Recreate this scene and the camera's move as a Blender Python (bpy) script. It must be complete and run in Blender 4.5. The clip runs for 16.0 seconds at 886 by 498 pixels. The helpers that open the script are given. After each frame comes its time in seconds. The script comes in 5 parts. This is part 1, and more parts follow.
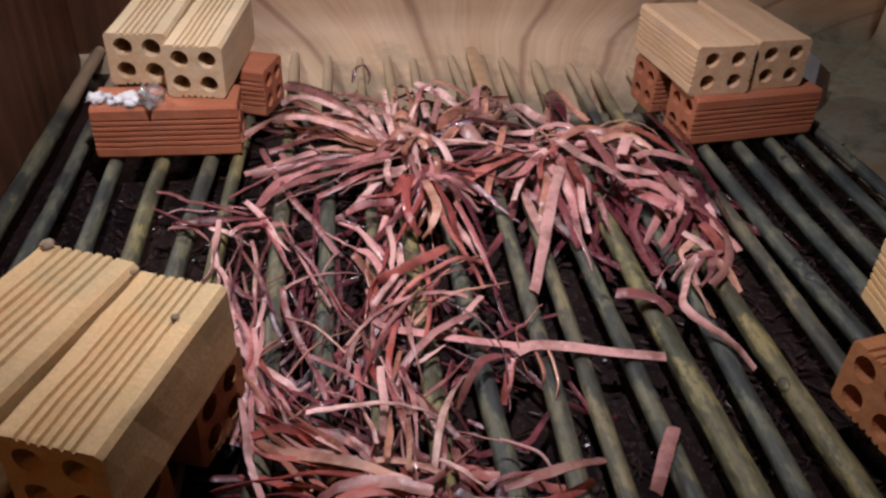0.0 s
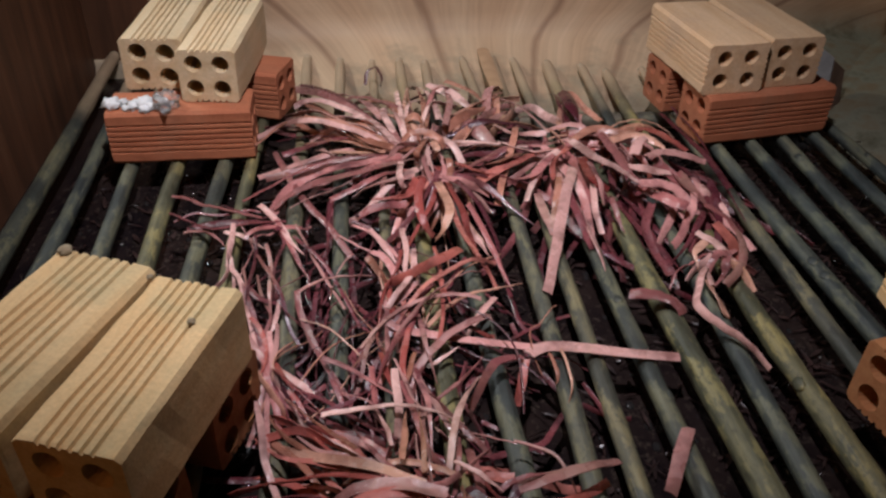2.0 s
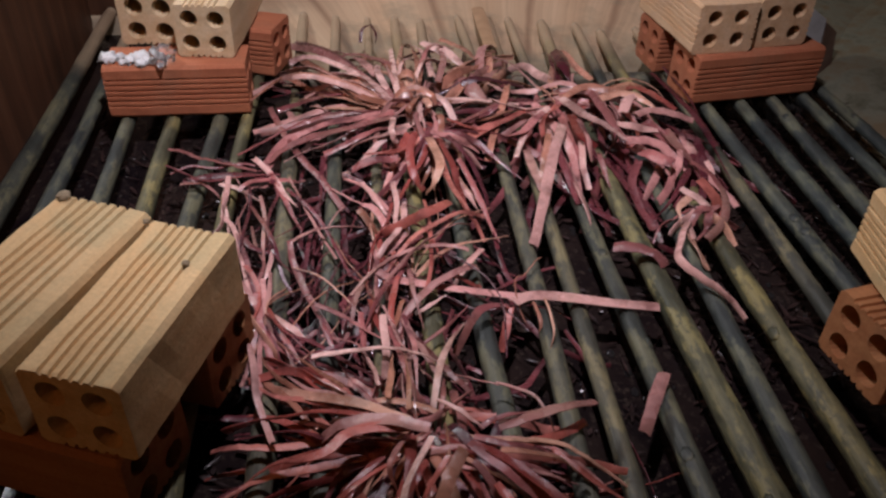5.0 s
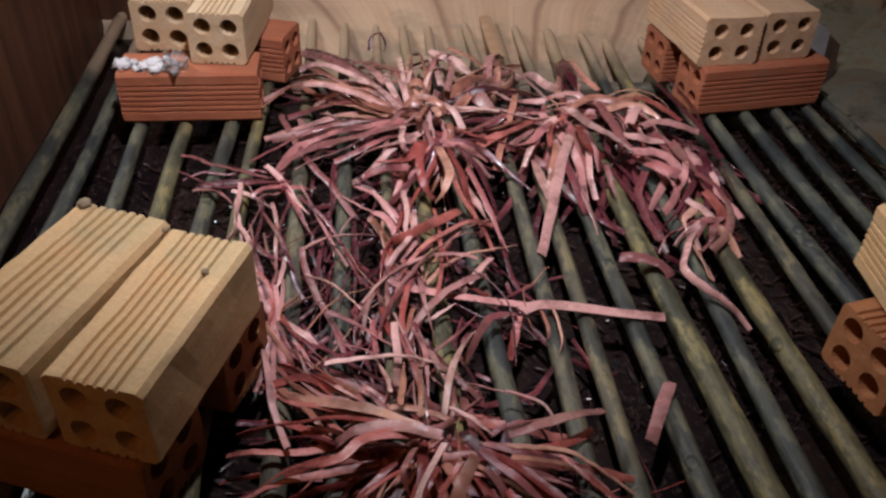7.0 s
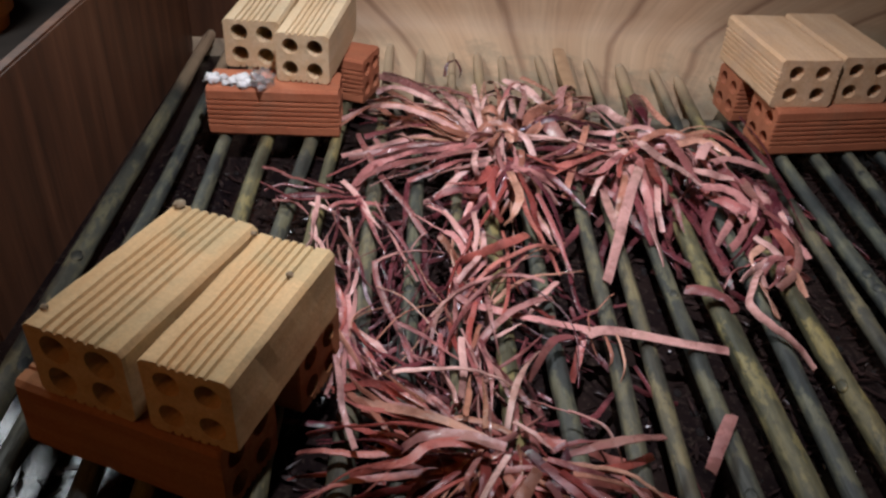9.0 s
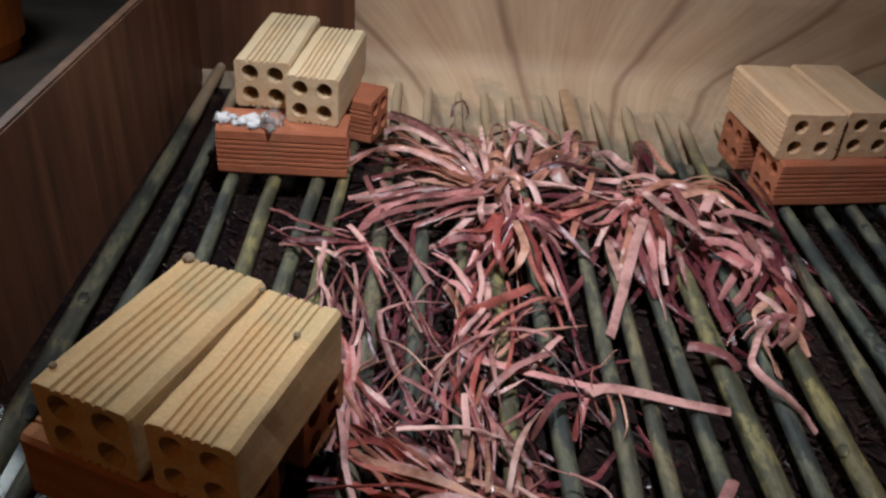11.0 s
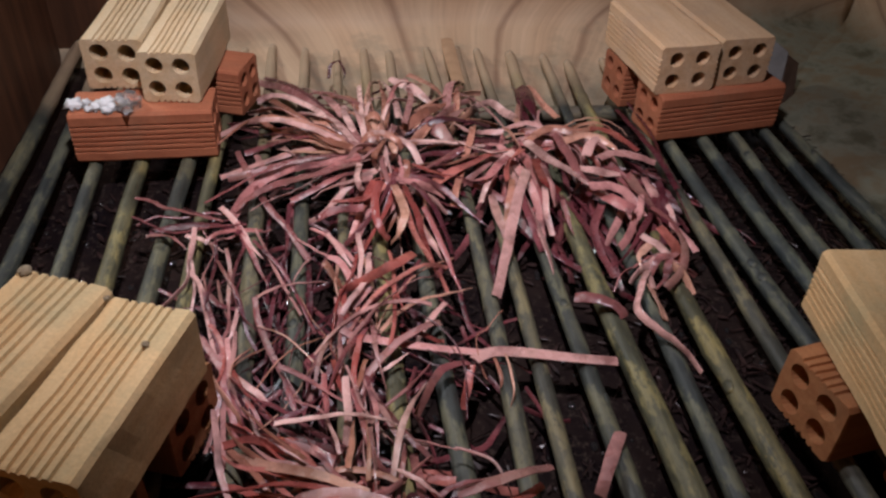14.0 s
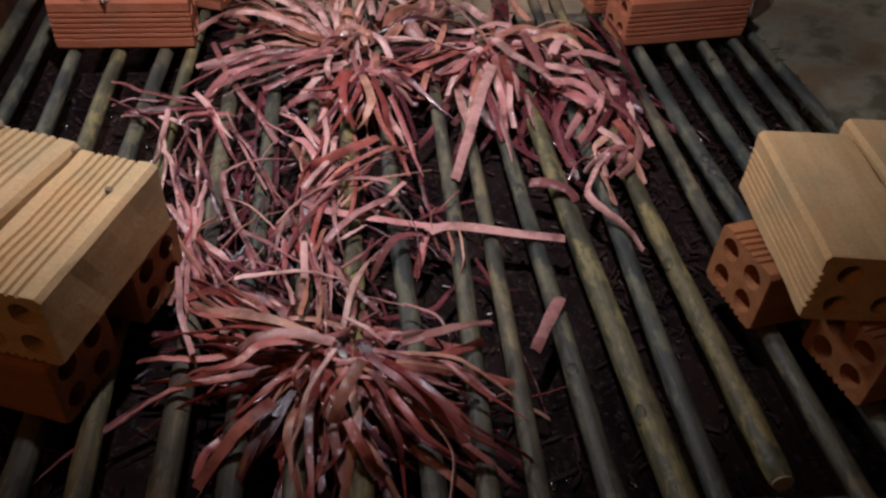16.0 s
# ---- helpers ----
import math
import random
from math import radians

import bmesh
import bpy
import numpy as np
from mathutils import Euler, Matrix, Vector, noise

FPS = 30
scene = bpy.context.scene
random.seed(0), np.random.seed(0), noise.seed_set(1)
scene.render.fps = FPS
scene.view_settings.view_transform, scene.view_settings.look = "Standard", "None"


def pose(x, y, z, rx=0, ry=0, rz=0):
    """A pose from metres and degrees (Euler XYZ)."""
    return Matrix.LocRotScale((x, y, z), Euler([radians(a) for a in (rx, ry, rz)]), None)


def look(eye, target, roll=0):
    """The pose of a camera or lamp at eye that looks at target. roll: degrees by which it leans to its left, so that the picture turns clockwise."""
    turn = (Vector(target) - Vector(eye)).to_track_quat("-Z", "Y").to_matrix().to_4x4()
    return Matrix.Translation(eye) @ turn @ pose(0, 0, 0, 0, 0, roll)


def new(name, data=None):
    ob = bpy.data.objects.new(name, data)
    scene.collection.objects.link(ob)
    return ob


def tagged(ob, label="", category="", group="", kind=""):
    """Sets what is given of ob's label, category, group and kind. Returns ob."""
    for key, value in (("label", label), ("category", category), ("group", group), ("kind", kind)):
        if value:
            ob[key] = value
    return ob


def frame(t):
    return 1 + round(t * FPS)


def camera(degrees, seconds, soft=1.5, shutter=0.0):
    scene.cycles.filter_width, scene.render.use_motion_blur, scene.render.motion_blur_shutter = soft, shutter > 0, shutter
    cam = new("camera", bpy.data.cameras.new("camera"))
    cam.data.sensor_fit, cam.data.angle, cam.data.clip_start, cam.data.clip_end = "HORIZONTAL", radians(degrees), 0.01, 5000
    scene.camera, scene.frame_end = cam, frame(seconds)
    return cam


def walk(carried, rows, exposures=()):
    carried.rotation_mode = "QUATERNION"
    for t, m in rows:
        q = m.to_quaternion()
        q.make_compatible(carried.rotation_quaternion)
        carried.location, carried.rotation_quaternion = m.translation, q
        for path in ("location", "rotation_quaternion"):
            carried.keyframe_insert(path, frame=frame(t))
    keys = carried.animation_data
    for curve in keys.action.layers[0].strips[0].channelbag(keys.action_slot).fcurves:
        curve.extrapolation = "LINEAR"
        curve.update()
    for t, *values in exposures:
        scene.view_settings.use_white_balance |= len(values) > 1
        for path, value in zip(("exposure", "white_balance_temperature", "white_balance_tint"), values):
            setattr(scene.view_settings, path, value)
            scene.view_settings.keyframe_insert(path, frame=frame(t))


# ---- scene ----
cam = camera(58.0, 16.0, soft=2.5)
PATH = [
    (0, (0.043, -0.544, 0.562), (0.224, 1.092, -0.575), 2.6),
    (0.5, (0.043, -0.526, 0.588), (0.239, 1.149, -0.487), 2.2),
    (1, (0.037, -0.544, 0.6), (0.197, 1.139, -0.468), 2.4),
    (1.5, (0.042, -0.545, 0.586), (0.201, 1.127, -0.5), 1.6),
    (2, (0.043, -0.545, 0.566), (0.191, 1.093, -0.573), 1.5),
    (2.5, (0.056, -0.55, 0.552), (0.242, 1.067, -0.61), 2.5),
    (3, (0.054, -0.543, 0.545), (0.205, 1.063, -0.637), 1.4),
    (3.5, (0.06, -0.571, 0.56), (0.205, 1.025, -0.636), 2.1),
    (4, (0.068, -0.569, 0.555), (0.264, 1.017, -0.647), 2.2),
    (4.5, (0.06, -0.572, 0.562), (0.21, 1.015, -0.645), 1.8),
    (7, (0.04, -0.582, 0.583), (0.189, 1.008, -0.621), 2.7),
    (7.5, (0.014, -0.576, 0.602), (0.089, 1.09, -0.501), 2.6),
    (8, (0.014, -0.587, 0.594), (0.04, 1.071, -0.525), 3.2),
    (10.5, (0.024, -0.62, 0.587), (0.041, 1.004, -0.58), 3.8),
    (11, (0.008, -0.59, 0.627), (0.026, 1.068, -0.492), 4.8),
    (11.5, (0.003, -0.592, 0.619), (0.007, 1.051, -0.521), 5.4),
    (12, (0.003, -0.625, 0.592), (0.067, 0.977, -0.603), 8.4),
    (12.5, (-0.006, -0.574, 0.624), (0.056, 1.05, -0.541), 6.1),
    (13, (0.009, -0.536, 0.629), (0.105, 1.069, -0.56), 3.2),
    (13.5, (0.054, -0.543, 0.642), (0.224, 1.039, -0.57), 3.4),
    (14, (0.077, -0.546, 0.633), (0.265, 1.029, -0.586), 2.4),
    (14.5, (0.09, -0.552, 0.628), (0.254, 0.99, -0.636), 1.0),
    (15, (0.089, -0.566, 0.63), (0.252, 0.967, -0.645), 1.1),
    (15.5, (0.104, -0.591, 0.61), (0.27, 0.916, -0.693), 1.5),
    (16, (0.119, -0.634, 0.604), (0.307, 0.852, -0.721), 4.1),
]
EXPOSURES = [(0, 0.2, 6500, 10), (0.5, 0.2, 6450, 8), (1.5, 0.18, 6400, 4), (2, 0.05, 6400, 2), (3, -0.05, 6500, 9), (4.5, -0.06, 6500, 10), (7, 0.08, 6450, 8), (7.5, 0.2, 6150, 2), (8, 0.2, 6200, 2), (10.5, 0.12, 6400, 4), (11, 0.12, 6150, -3), (11.5, 0.12, 6150, -3), (12, 0.1, 6300, 1), (12.5, 0.1, 6200, 0), (13, 0.03, 6300, 3), (13.5, -0.07, 6400, 4), (14, -0.04, 6450, 7), (15, -0.06, 6500, 10), (16, -0.1, 6550, 12)]
walk(cam, [(t, look(eye, target, roll)) for t, eye, target, roll in PATH], EXPOSURES)

# ---- light ----
world = bpy.data.worlds.new("room_world")
scene.world = world
world.use_nodes = True
world.node_tree.nodes["Background"].inputs[0].default_value = (1.0, 0.68, 0.56, 1)
world.node_tree.nodes["Background"].inputs[1].default_value = 0.10


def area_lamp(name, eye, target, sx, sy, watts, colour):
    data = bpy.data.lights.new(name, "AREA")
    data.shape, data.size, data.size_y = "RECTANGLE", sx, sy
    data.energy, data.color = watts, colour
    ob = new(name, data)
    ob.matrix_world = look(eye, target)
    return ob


area_lamp("window_light", (-1.06, 0.95, 1.18), (-0.05, 0.25, 0.0), 0.34, 0.27, 10.5, (0.95, 0.95, 1.0))
# unseen spot; place and cone chosen for a bright middle and dim edges
spot_data = bpy.data.lights.new("unseen_spot", "SPOT")
spot_data.energy, spot_data.color, spot_data.shadow_soft_size = 58, (0.95, 0.870, 1.0), 0.020
spot_data.spot_size, spot_data.spot_blend = radians(85), 1.0
unseen_spot = new("unseen_spot", spot_data)
unseen_spot.matrix_world = look((0.03, -0.04, 1.14), (0.11, 0.49, 0.0))
# added warm fill, no lamp known here; it lifts the front brick faces
area_lamp("warm_fill", (-1.15, -1.15, 1.5), (0.05, -0.05, 0.05), 0.12, 0.12, 2.8, (1.0, 0.38, 0.14))
scene.view_settings.exposure = 0.0


# ---- materials ----
def mat(name, rough=0.6, spec=0.4):
    m = bpy.data.materials.new(name)
    m.use_nodes = True
    b = m.node_tree.nodes["Principled BSDF"]
    b.inputs["Roughness"].default_value = rough
    b.inputs["Specular IOR Level"].default_value = spec
    return m, m.node_tree, b


def node(nt, kind, **inputs):
    n = nt.nodes.new(kind)
    for k, v in inputs.items():
        n.inputs[k.replace("_", " ")].default_value = v
    return n


def ramp(nt, fac, stops):
    n = nt.nodes.new("ShaderNodeValToRGB")
    e = n.color_ramp.elements
    while len(e) < len(stops):
        e.new(0.5)
    for el, (p, c) in zip(e, stops):
        el.position, el.color = p, (*c, 1)
    nt.links.new(fac, n.inputs[0])
    return n.outputs[0]


def mix(nt, fac, a, b, mode="MIX"):
    n = nt.nodes.new("ShaderNodeMix")
    n.data_type, n.blend_type = "RGBA", mode
    for sock, v in ((n.inputs[0], fac), (n.inputs[6], a), (n.inputs[7], b)):
        if hasattr(v, "links"):
            nt.links.new(v, sock)
        elif isinstance(v, tuple):
            sock.default_value = (*v, 1)
        else:
            sock.default_value = v
    return n.outputs[2]


def noise_tex(nt, coord, scale, detail=4.0, rough=0.55, stretch=None):
    if stretch:
        mp = nt.nodes.new("ShaderNodeMapping")
        mp.inputs["Scale"].default_value = stretch
        nt.links.new(coord, mp.inputs[0])
        coord = mp.outputs[0]
    n = node(nt, "ShaderNodeTexNoise", Scale=scale, Detail=detail, Roughness=rough)
    nt.links.new(coord, n.inputs["Vector"])
    return n.outputs["Fac"]


def bump(nt, b, height, strength, dist):
    n = node(nt, "ShaderNodeBump", Strength=strength, Distance=dist)
    nt.links.new(height, n.inputs["Height"])
    nt.links.new(n.outputs[0], b.inputs["Normal"])


def coords(nt, kind="Object"):
    return nt.nodes.new("ShaderNodeTexCoord").outputs[kind]


def random_out(nt):
    return nt.nodes.new("ShaderNodeObjectInfo").outputs["Random"]


def brick_material(name, light, dark, stain):
    """Fired hollow clay: streaked along the extrusion, sooty patches, pores."""
    m, nt, b = mat(name, 0.85, 0.25)
    c = coords(nt)
    big = noise_tex(nt, c, 14, 5)
    streak = noise_tex(nt, c, 22, 4, 0.6, (3.0, 0.25, 3.0))
    fine = noise_tex(nt, c, 260, 3, 0.7)
    col = ramp(nt, streak, [(0.3, dark), (0.62, light)])
    col = mix(nt, ramp(nt, big, [(0.5, (0, 0, 0)), (0.72, (0.75, 0.75, 0.75))]), col, stain)
    col = mix(nt, 0.35, col, ramp(nt, fine, [(0.3, (0.45, 0.45, 0.45)), (0.7, (1, 1, 1))]), "MULTIPLY")
    tone = ramp(nt, random_out(nt), [(0.0, (0.86, 0.84, 0.82)), (1.0, (1.08, 1.05, 1.02))])
    col = mix(nt, 1.0, col, tone, "MULTIPLY")
    nt.links.new(col, b.inputs["Base Color"])
    bump(nt, b, fine, 0.35, 0.0012)
    return m


BRICK_PALE = brick_material("brick_pale", (0.72, 0.57, 0.36), (0.62, 0.45, 0.25), (0.54, 0.45, 0.29))
BRICK_BUFF = brick_material("brick_buff", (0.67, 0.47, 0.29), (0.58, 0.37, 0.20), (0.54, 0.38, 0.25))
BRICK_OCHRE = brick_material("brick_ochre", (0.72, 0.52, 0.27), (0.62, 0.40, 0.18), (0.47, 0.40, 0.22))
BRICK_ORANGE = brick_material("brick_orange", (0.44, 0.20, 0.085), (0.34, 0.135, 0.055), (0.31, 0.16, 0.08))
BRICK_RED = brick_material("brick_red", (0.46, 0.17, 0.085), (0.36, 0.12, 0.06), (0.36, 0.16, 0.09))


def stick_material(name, tone):
    """Old wet bamboo and branch bark: grey-green with yellowish and dark blotches."""
    m, nt, b = mat(name, 0.5, 0.45)
    c = coords(nt)
    blot = noise_tex(nt, c, 11, 5, 0.6, (1.6, 0.5, 1.6))
    grain = noise_tex(nt, c, 60, 4, 0.6, (2.0, 0.12, 2.0))
    fine = noise_tex(nt, c, 180, 3, 0.7)
    spots = noise_tex(nt, c, 42, 5, 0.7, (1.0, 0.45, 1.0))
    col = ramp(nt, blot, [(0.32, (0.042, 0.050, 0.049)), (0.46, (0.080, 0.088, 0.080)), (0.55, (0.140, 0.144, 0.112)), (0.68, (0.28, 0.26, 0.155))])
    col = mix(nt, ramp(nt, spots, [(0.51, (0, 0, 0)), (0.59, (0.85, 0.85, 0.85))]), col, (0.245, 0.235, 0.15))
    col = mix(nt, ramp(nt, spots, [(0.32, (0.8, 0.8, 0.8)), (0.42, (0, 0, 0))]), col, (0.045, 0.048, 0.042))
    tint = ramp(nt, random_out(nt), [(0.0, (0.62, 0.78, 0.88)), (0.5, (0.95, 0.97, 0.92)), (1.0, (1.22, 1.12, 0.85))])
    col = mix(nt, 0.5, col, tint, "MULTIPLY")
    col = mix(nt, 1.0, col, tone, "MULTIPLY")
    col = mix(nt, 0.75, col, ramp(nt, grain, [(0.3, (0.45, 0.45, 0.45)), (0.65, (1.15, 1.15, 1.15))]), "MULTIPLY")
    col = mix(nt, ramp(nt, fine, [(0.60, (0, 0, 0)), (0.72, (0.75, 0.75, 0.75))]), col, (0.04, 0.04, 0.035))
    # uneven tan tone that grows towards the far ends
    pos = nt.nodes.new("ShaderNodeNewGeometry").outputs["Position"]
    sep = nt.nodes.new("ShaderNodeSeparateXYZ")
    nt.links.new(pos, sep.inputs[0])
    edge = nt.nodes.new("ShaderNodeMath")
    edge.operation = "MULTIPLY_ADD"
    edge.inputs[1].default_value = 0.25
    nt.links.new(noise_tex(nt, pos, 9, 4), edge.inputs[0])
    nt.links.new(sep.outputs[1], edge.inputs[2])
    far_tan = nt.nodes.new("ShaderNodeMapRange")
    for k, v in zip((1, 2, 3, 4), (0.78, 0.96, 0.0, 0.95)):
        far_tan.inputs[k].default_value = v
    nt.links.new(edge.outputs[0], far_tan.inputs[0])
    col = mix(nt, far_tan.outputs[0], col, (0.40, 0.29, 0.18))
    nt.links.new(col, b.inputs["Base Color"])
    nt.links.new(ramp(nt, blot, [(0.3, (0.38, 0.38, 0.38)), (0.7, (0.75, 0.75, 0.75))]), b.inputs["Roughness"])
    both = nt.nodes.new("ShaderNodeMath")
    both.operation = "ADD"
    nt.links.new(grain, both.inputs[0])
    nt.links.new(spots, both.inputs[1])
    bump(nt, b, both.outputs[0], 0.6, 0.003)
    return m


STICK = stick_material("bark_grey_green", (0.78, 0.72, 0.64))
STICK_BLUE = stick_material("bark_blue_grey", (0.58, 0.60, 0.60))
STICK_YELLOW = stick_material("bark_yellow_green", (1.10, 0.97, 0.64))


def strip_material(name, a, bcol, c3, rough=0.36):
    """Dried leaf strips: pinkish brown with fibres, each strip its own shade."""
    m, nt, b = mat(name, rough, 0.75)
    c = coords(nt, "UV")
    fibre = noise_tex(nt, c, 9, 4, 0.6, (6.0, 0.6, 1.0))
    patch = noise_tex(nt, coords(nt), 26, 3)
    faded = noise_tex(nt, coords(nt), 13, 3)
    rnd = random_out(nt)
    tan = (bcol[0] * 0.95, bcol[1] * 1.1 + 0.04, bcol[2] * 0.9 + 0.02)
    base = ramp(nt, rnd, [(0.0, a), (0.5, bcol), (1.0, c3)])
    col = mix(nt, 0.5, base, ramp(nt, fibre, [(0.3, (0.5, 0.42, 0.42)), (0.65, (1.1, 1.08, 1.06))]), "MULTIPLY")
    col = mix(nt, ramp(nt, faded, [(0.52, (0, 0, 0)), (0.70, (0.55, 0.55, 0.55))]), col, tuple(v * 0.9 for v in tan))
    col = mix(nt, ramp(nt, patch, [(0.46, (0, 0, 0)), (0.66, (0.75, 0.75, 0.75))]), col, tuple(v * 0.6 for v in a))
    wet = noise_tex(nt, coords(nt), 45, 2)
    nt.links.new(ramp(nt, wet, [(0.44, (rough * 0.32, ) * 3), (0.60, (rough * 1.2, ) * 3)]), b.inputs["Roughness"])
    nt.links.new(col, b.inputs["Base Color"])
    bump(nt, b, fibre, 0.3, 0.0008)
    return m


STRIP_PALE = strip_material("strip_pale", (0.24, 0.085, 0.080), (0.62, 0.335, 0.295), (0.84, 0.55, 0.48))
STRIP_PINK = strip_material("strip_pink", (0.11, 0.026, 0.036), (0.45, 0.160, 0.148), (0.72, 0.37, 0.335))
STRIP_RED = strip_material("strip_red", (0.15, 0.024, 0.024), (0.44, 0.112, 0.090), (0.68, 0.27, 0.215))
STRIP_ORANGE = strip_material("strip_orange", (0.26, 0.10, 0.065), (0.53, 0.24, 0.165), (0.68, 0.39, 0.28))
# dark wine strips; those under the bunches also stand in for shade
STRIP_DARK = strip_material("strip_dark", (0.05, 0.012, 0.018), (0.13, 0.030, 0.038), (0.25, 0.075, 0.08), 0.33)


def water_material():
    m, nt, b = mat("dark_water", 0.04, 0.5)
    c = coords(nt)
    murk = noise_tex(nt, c, 9, 4, 0.6)
    silt = noise_tex(nt, c, 120, 5, 0.7)
    col = ramp(nt, murk, [(0.35, (0.007, 0.005, 0.006)), (0.7, (0.026, 0.017, 0.014))])
    col = mix(nt, ramp(nt, silt, [(0.55, (0, 0, 0)), (0.68, (0.8, 0.8, 0.8))]), col, (0.060, 0.044, 0.034))
    nt.links.new(col, b.inputs["Base Color"])
    b.inputs["IOR"].default_value = 1.33
    ripple = noise_tex(nt, c, 11, 5, 0.62, (2.0, 0.9, 1.0))
    both = nt.nodes.new("ShaderNodeMath")
    both.operation = "MULTIPLY_ADD"
    both.inputs[1].default_value = 0.25
    nt.links.new(silt, both.inputs[0])
    nt.links.new(ripple, both.inputs[2])
    bump(nt, b, both.outputs[0], 0.30, 0.006)
    return m


WATER = water_material()


def lining_material():
    """Vinyl sheet with a wood print: long figured grain, dark heart lines, algae near the water."""
    m, nt, b = mat("wood_print_vinyl", 0.6, 0.3)
    uv = coords(nt, "UV")
    ob = coords(nt)
    wave = nt.nodes.new("ShaderNodeTexWave")
    wave.wave_type, wave.bands_direction = "BANDS", "X"
    for k, v in (("Scale", 1.5), ("Distortion", 2.6), ("Detail", 3.0), ("Detail Scale", 1.3), ("Detail Roughness", 0.55)):
        wave.inputs[k].default_value = v
    mp = nt.nodes.new("ShaderNodeMapping")
    mp.inputs["Scale"].default_value = (1.0, 0.9, 1.0)
    nt.links.new(uv, mp.inputs[0])
    nt.links.new(mp.outputs[0], wave.inputs["Vector"])
    fine = noise_tex(nt, uv, 30, 5, 0.65, (4.0, 0.25, 1.0))
    big = noise_tex(nt, ob, 3.2, 4)
    col = ramp(nt, wave.outputs["Fac"], [(0.0, (0.34, 0.23, 0.148)), (0.008, (0.42, 0.29, 0.19)), (0.03, (0.52, 0.38, 0.25)), (0.6, (0.58, 0.435, 0.29)), (1.0, (0.53, 0.38, 0.245))])
    col = mix(nt, 0.40, col, ramp(nt, fine, [(0.3, (0.62, 0.58, 0.54)), (0.65, (1.08, 1.05, 1.02))]), "MULTIPLY")
    col = mix(nt, 0.5, col, ramp(nt, big, [(0.3, (0.7, 0.66, 0.6)), (0.7, (1.1, 1.05, 1.0))]), "MULTIPLY")
    sep = nt.nodes.new("ShaderNodeSeparateXYZ")
    nt.links.new(ob, sep.inputs[0])
    add = nt.nodes.new("ShaderNodeMath")
    add.operation = "MULTIPLY_ADD"
    add.inputs[1].default_value, add.inputs[2].default_value = 0.16, -0.08
    nt.links.new(noise_tex(nt, ob, 12, 5, 0.65), add.inputs[0])
    dif = nt.nodes.new("ShaderNodeMath")
    dif.operation = "SUBTRACT"
    nt.links.new(sep.outputs[2], dif.inputs[0])
    nt.links.new(add.outputs[0], dif.inputs[1])
    rng = nt.nodes.new("ShaderNodeMapRange")
    rng.inputs[1].default_value, rng.inputs[2].default_value = -0.01, -0.05
    rng.inputs[3].default_value, rng.inputs[4].default_value = 0.0, 0.6
    nt.links.new(dif.outputs[0], rng.inputs[0])
    sx = nt.nodes.new("ShaderNodeMath")
    sx.operation = "MULTIPLY_ADD"
    sx.inputs[1].default_value = 0.35
    nt.links.new(noise_tex(nt, ob, 6, 5, 0.6), sx.inputs[0])
    nt.links.new(sep.outputs[0], sx.inputs[2])
    wet = nt.nodes.new("ShaderNodeMapRange")
    for k, v in zip((1, 2, 3, 4), (0.84, 0.96, 0.0, 0.92)):
        wet.inputs[k].default_value = v
    nt.links.new(sx.outputs[0], wet.inputs[0])
    low = nt.nodes.new("ShaderNodeMapRange")
    for k, v in zip((1, 2, 3, 4), (0.06, 0.0, 0.0, 1.0)):
        low.inputs[k].default_value = v
    nt.links.new(sep.outputs[2], low.inputs[0])
    both = nt.nodes.new("ShaderNodeMath")
    both.operation = "MULTIPLY"
    nt.links.new(wet.outputs[0], both.inputs[0])
    nt.links.new(low.outputs[0], both.inputs[1])
    top = nt.nodes.new("ShaderNodeMath")
    top.operation = "MAXIMUM"
    nt.links.new(both.outputs[0], top.inputs[0])
    nt.links.new(rng.outputs[0], top.inputs[1])
    slime = ramp(nt, noise_tex(nt, ob, 13, 6, 0.65), [(0.35, (0.07, 0.078, 0.050)), (0.48, (0.17, 0.185, 0.135)), (0.62, (0.15, 0.12, 0.07))])
    col = mix(nt, top.outputs[0], col, slime)
    nt.links.new(col, b.inputs["Base Color"])
    bump(nt, b, fine, 0.12, 0.001)
    return m


LINING = lining_material()


def plain_material(name, a, bcol, rough=0.7, scale=20, metal=0.0):
    m, nt, b = mat(name, rough, 0.4)
    n = noise_tex(nt, coords(nt), scale, 4)
    nt.links.new(ramp(nt, n, [(0.3, a), (0.7, bcol)]), b.inputs["Base Color"])
    b.inputs["Metallic"].default_value = metal
    bump(nt, b, n, 0.2, 0.002)
    return m


def board_material():
    m, nt, b = mat("dark_brown_wood", 0.55, 0.35)
    c = coords(nt)
    g = noise_tex(nt, c, 16, 5, 0.6, (1.0, 1.6, 0.12))
    f = noise_tex(nt, c, 90, 4, 0.6, (1.0, 1.5, 0.06))
    col = ramp(nt, g, [(0.3, (0.060, 0.029, 0.016)), (0.55, (0.130, 0.056, 0.028)), (0.7, (0.180, 0.082, 0.042))])
    col = mix(nt, 0.4, col, ramp(nt, f, [(0.3, (0.5, 0.5, 0.5)), (0.7, (1.1, 1.1, 1.1))]), "MULTIPLY")
    nt.links.new(col, b.inputs["Base Color"])
    bump(nt, b, f, 0.2, 0.001)
    return m


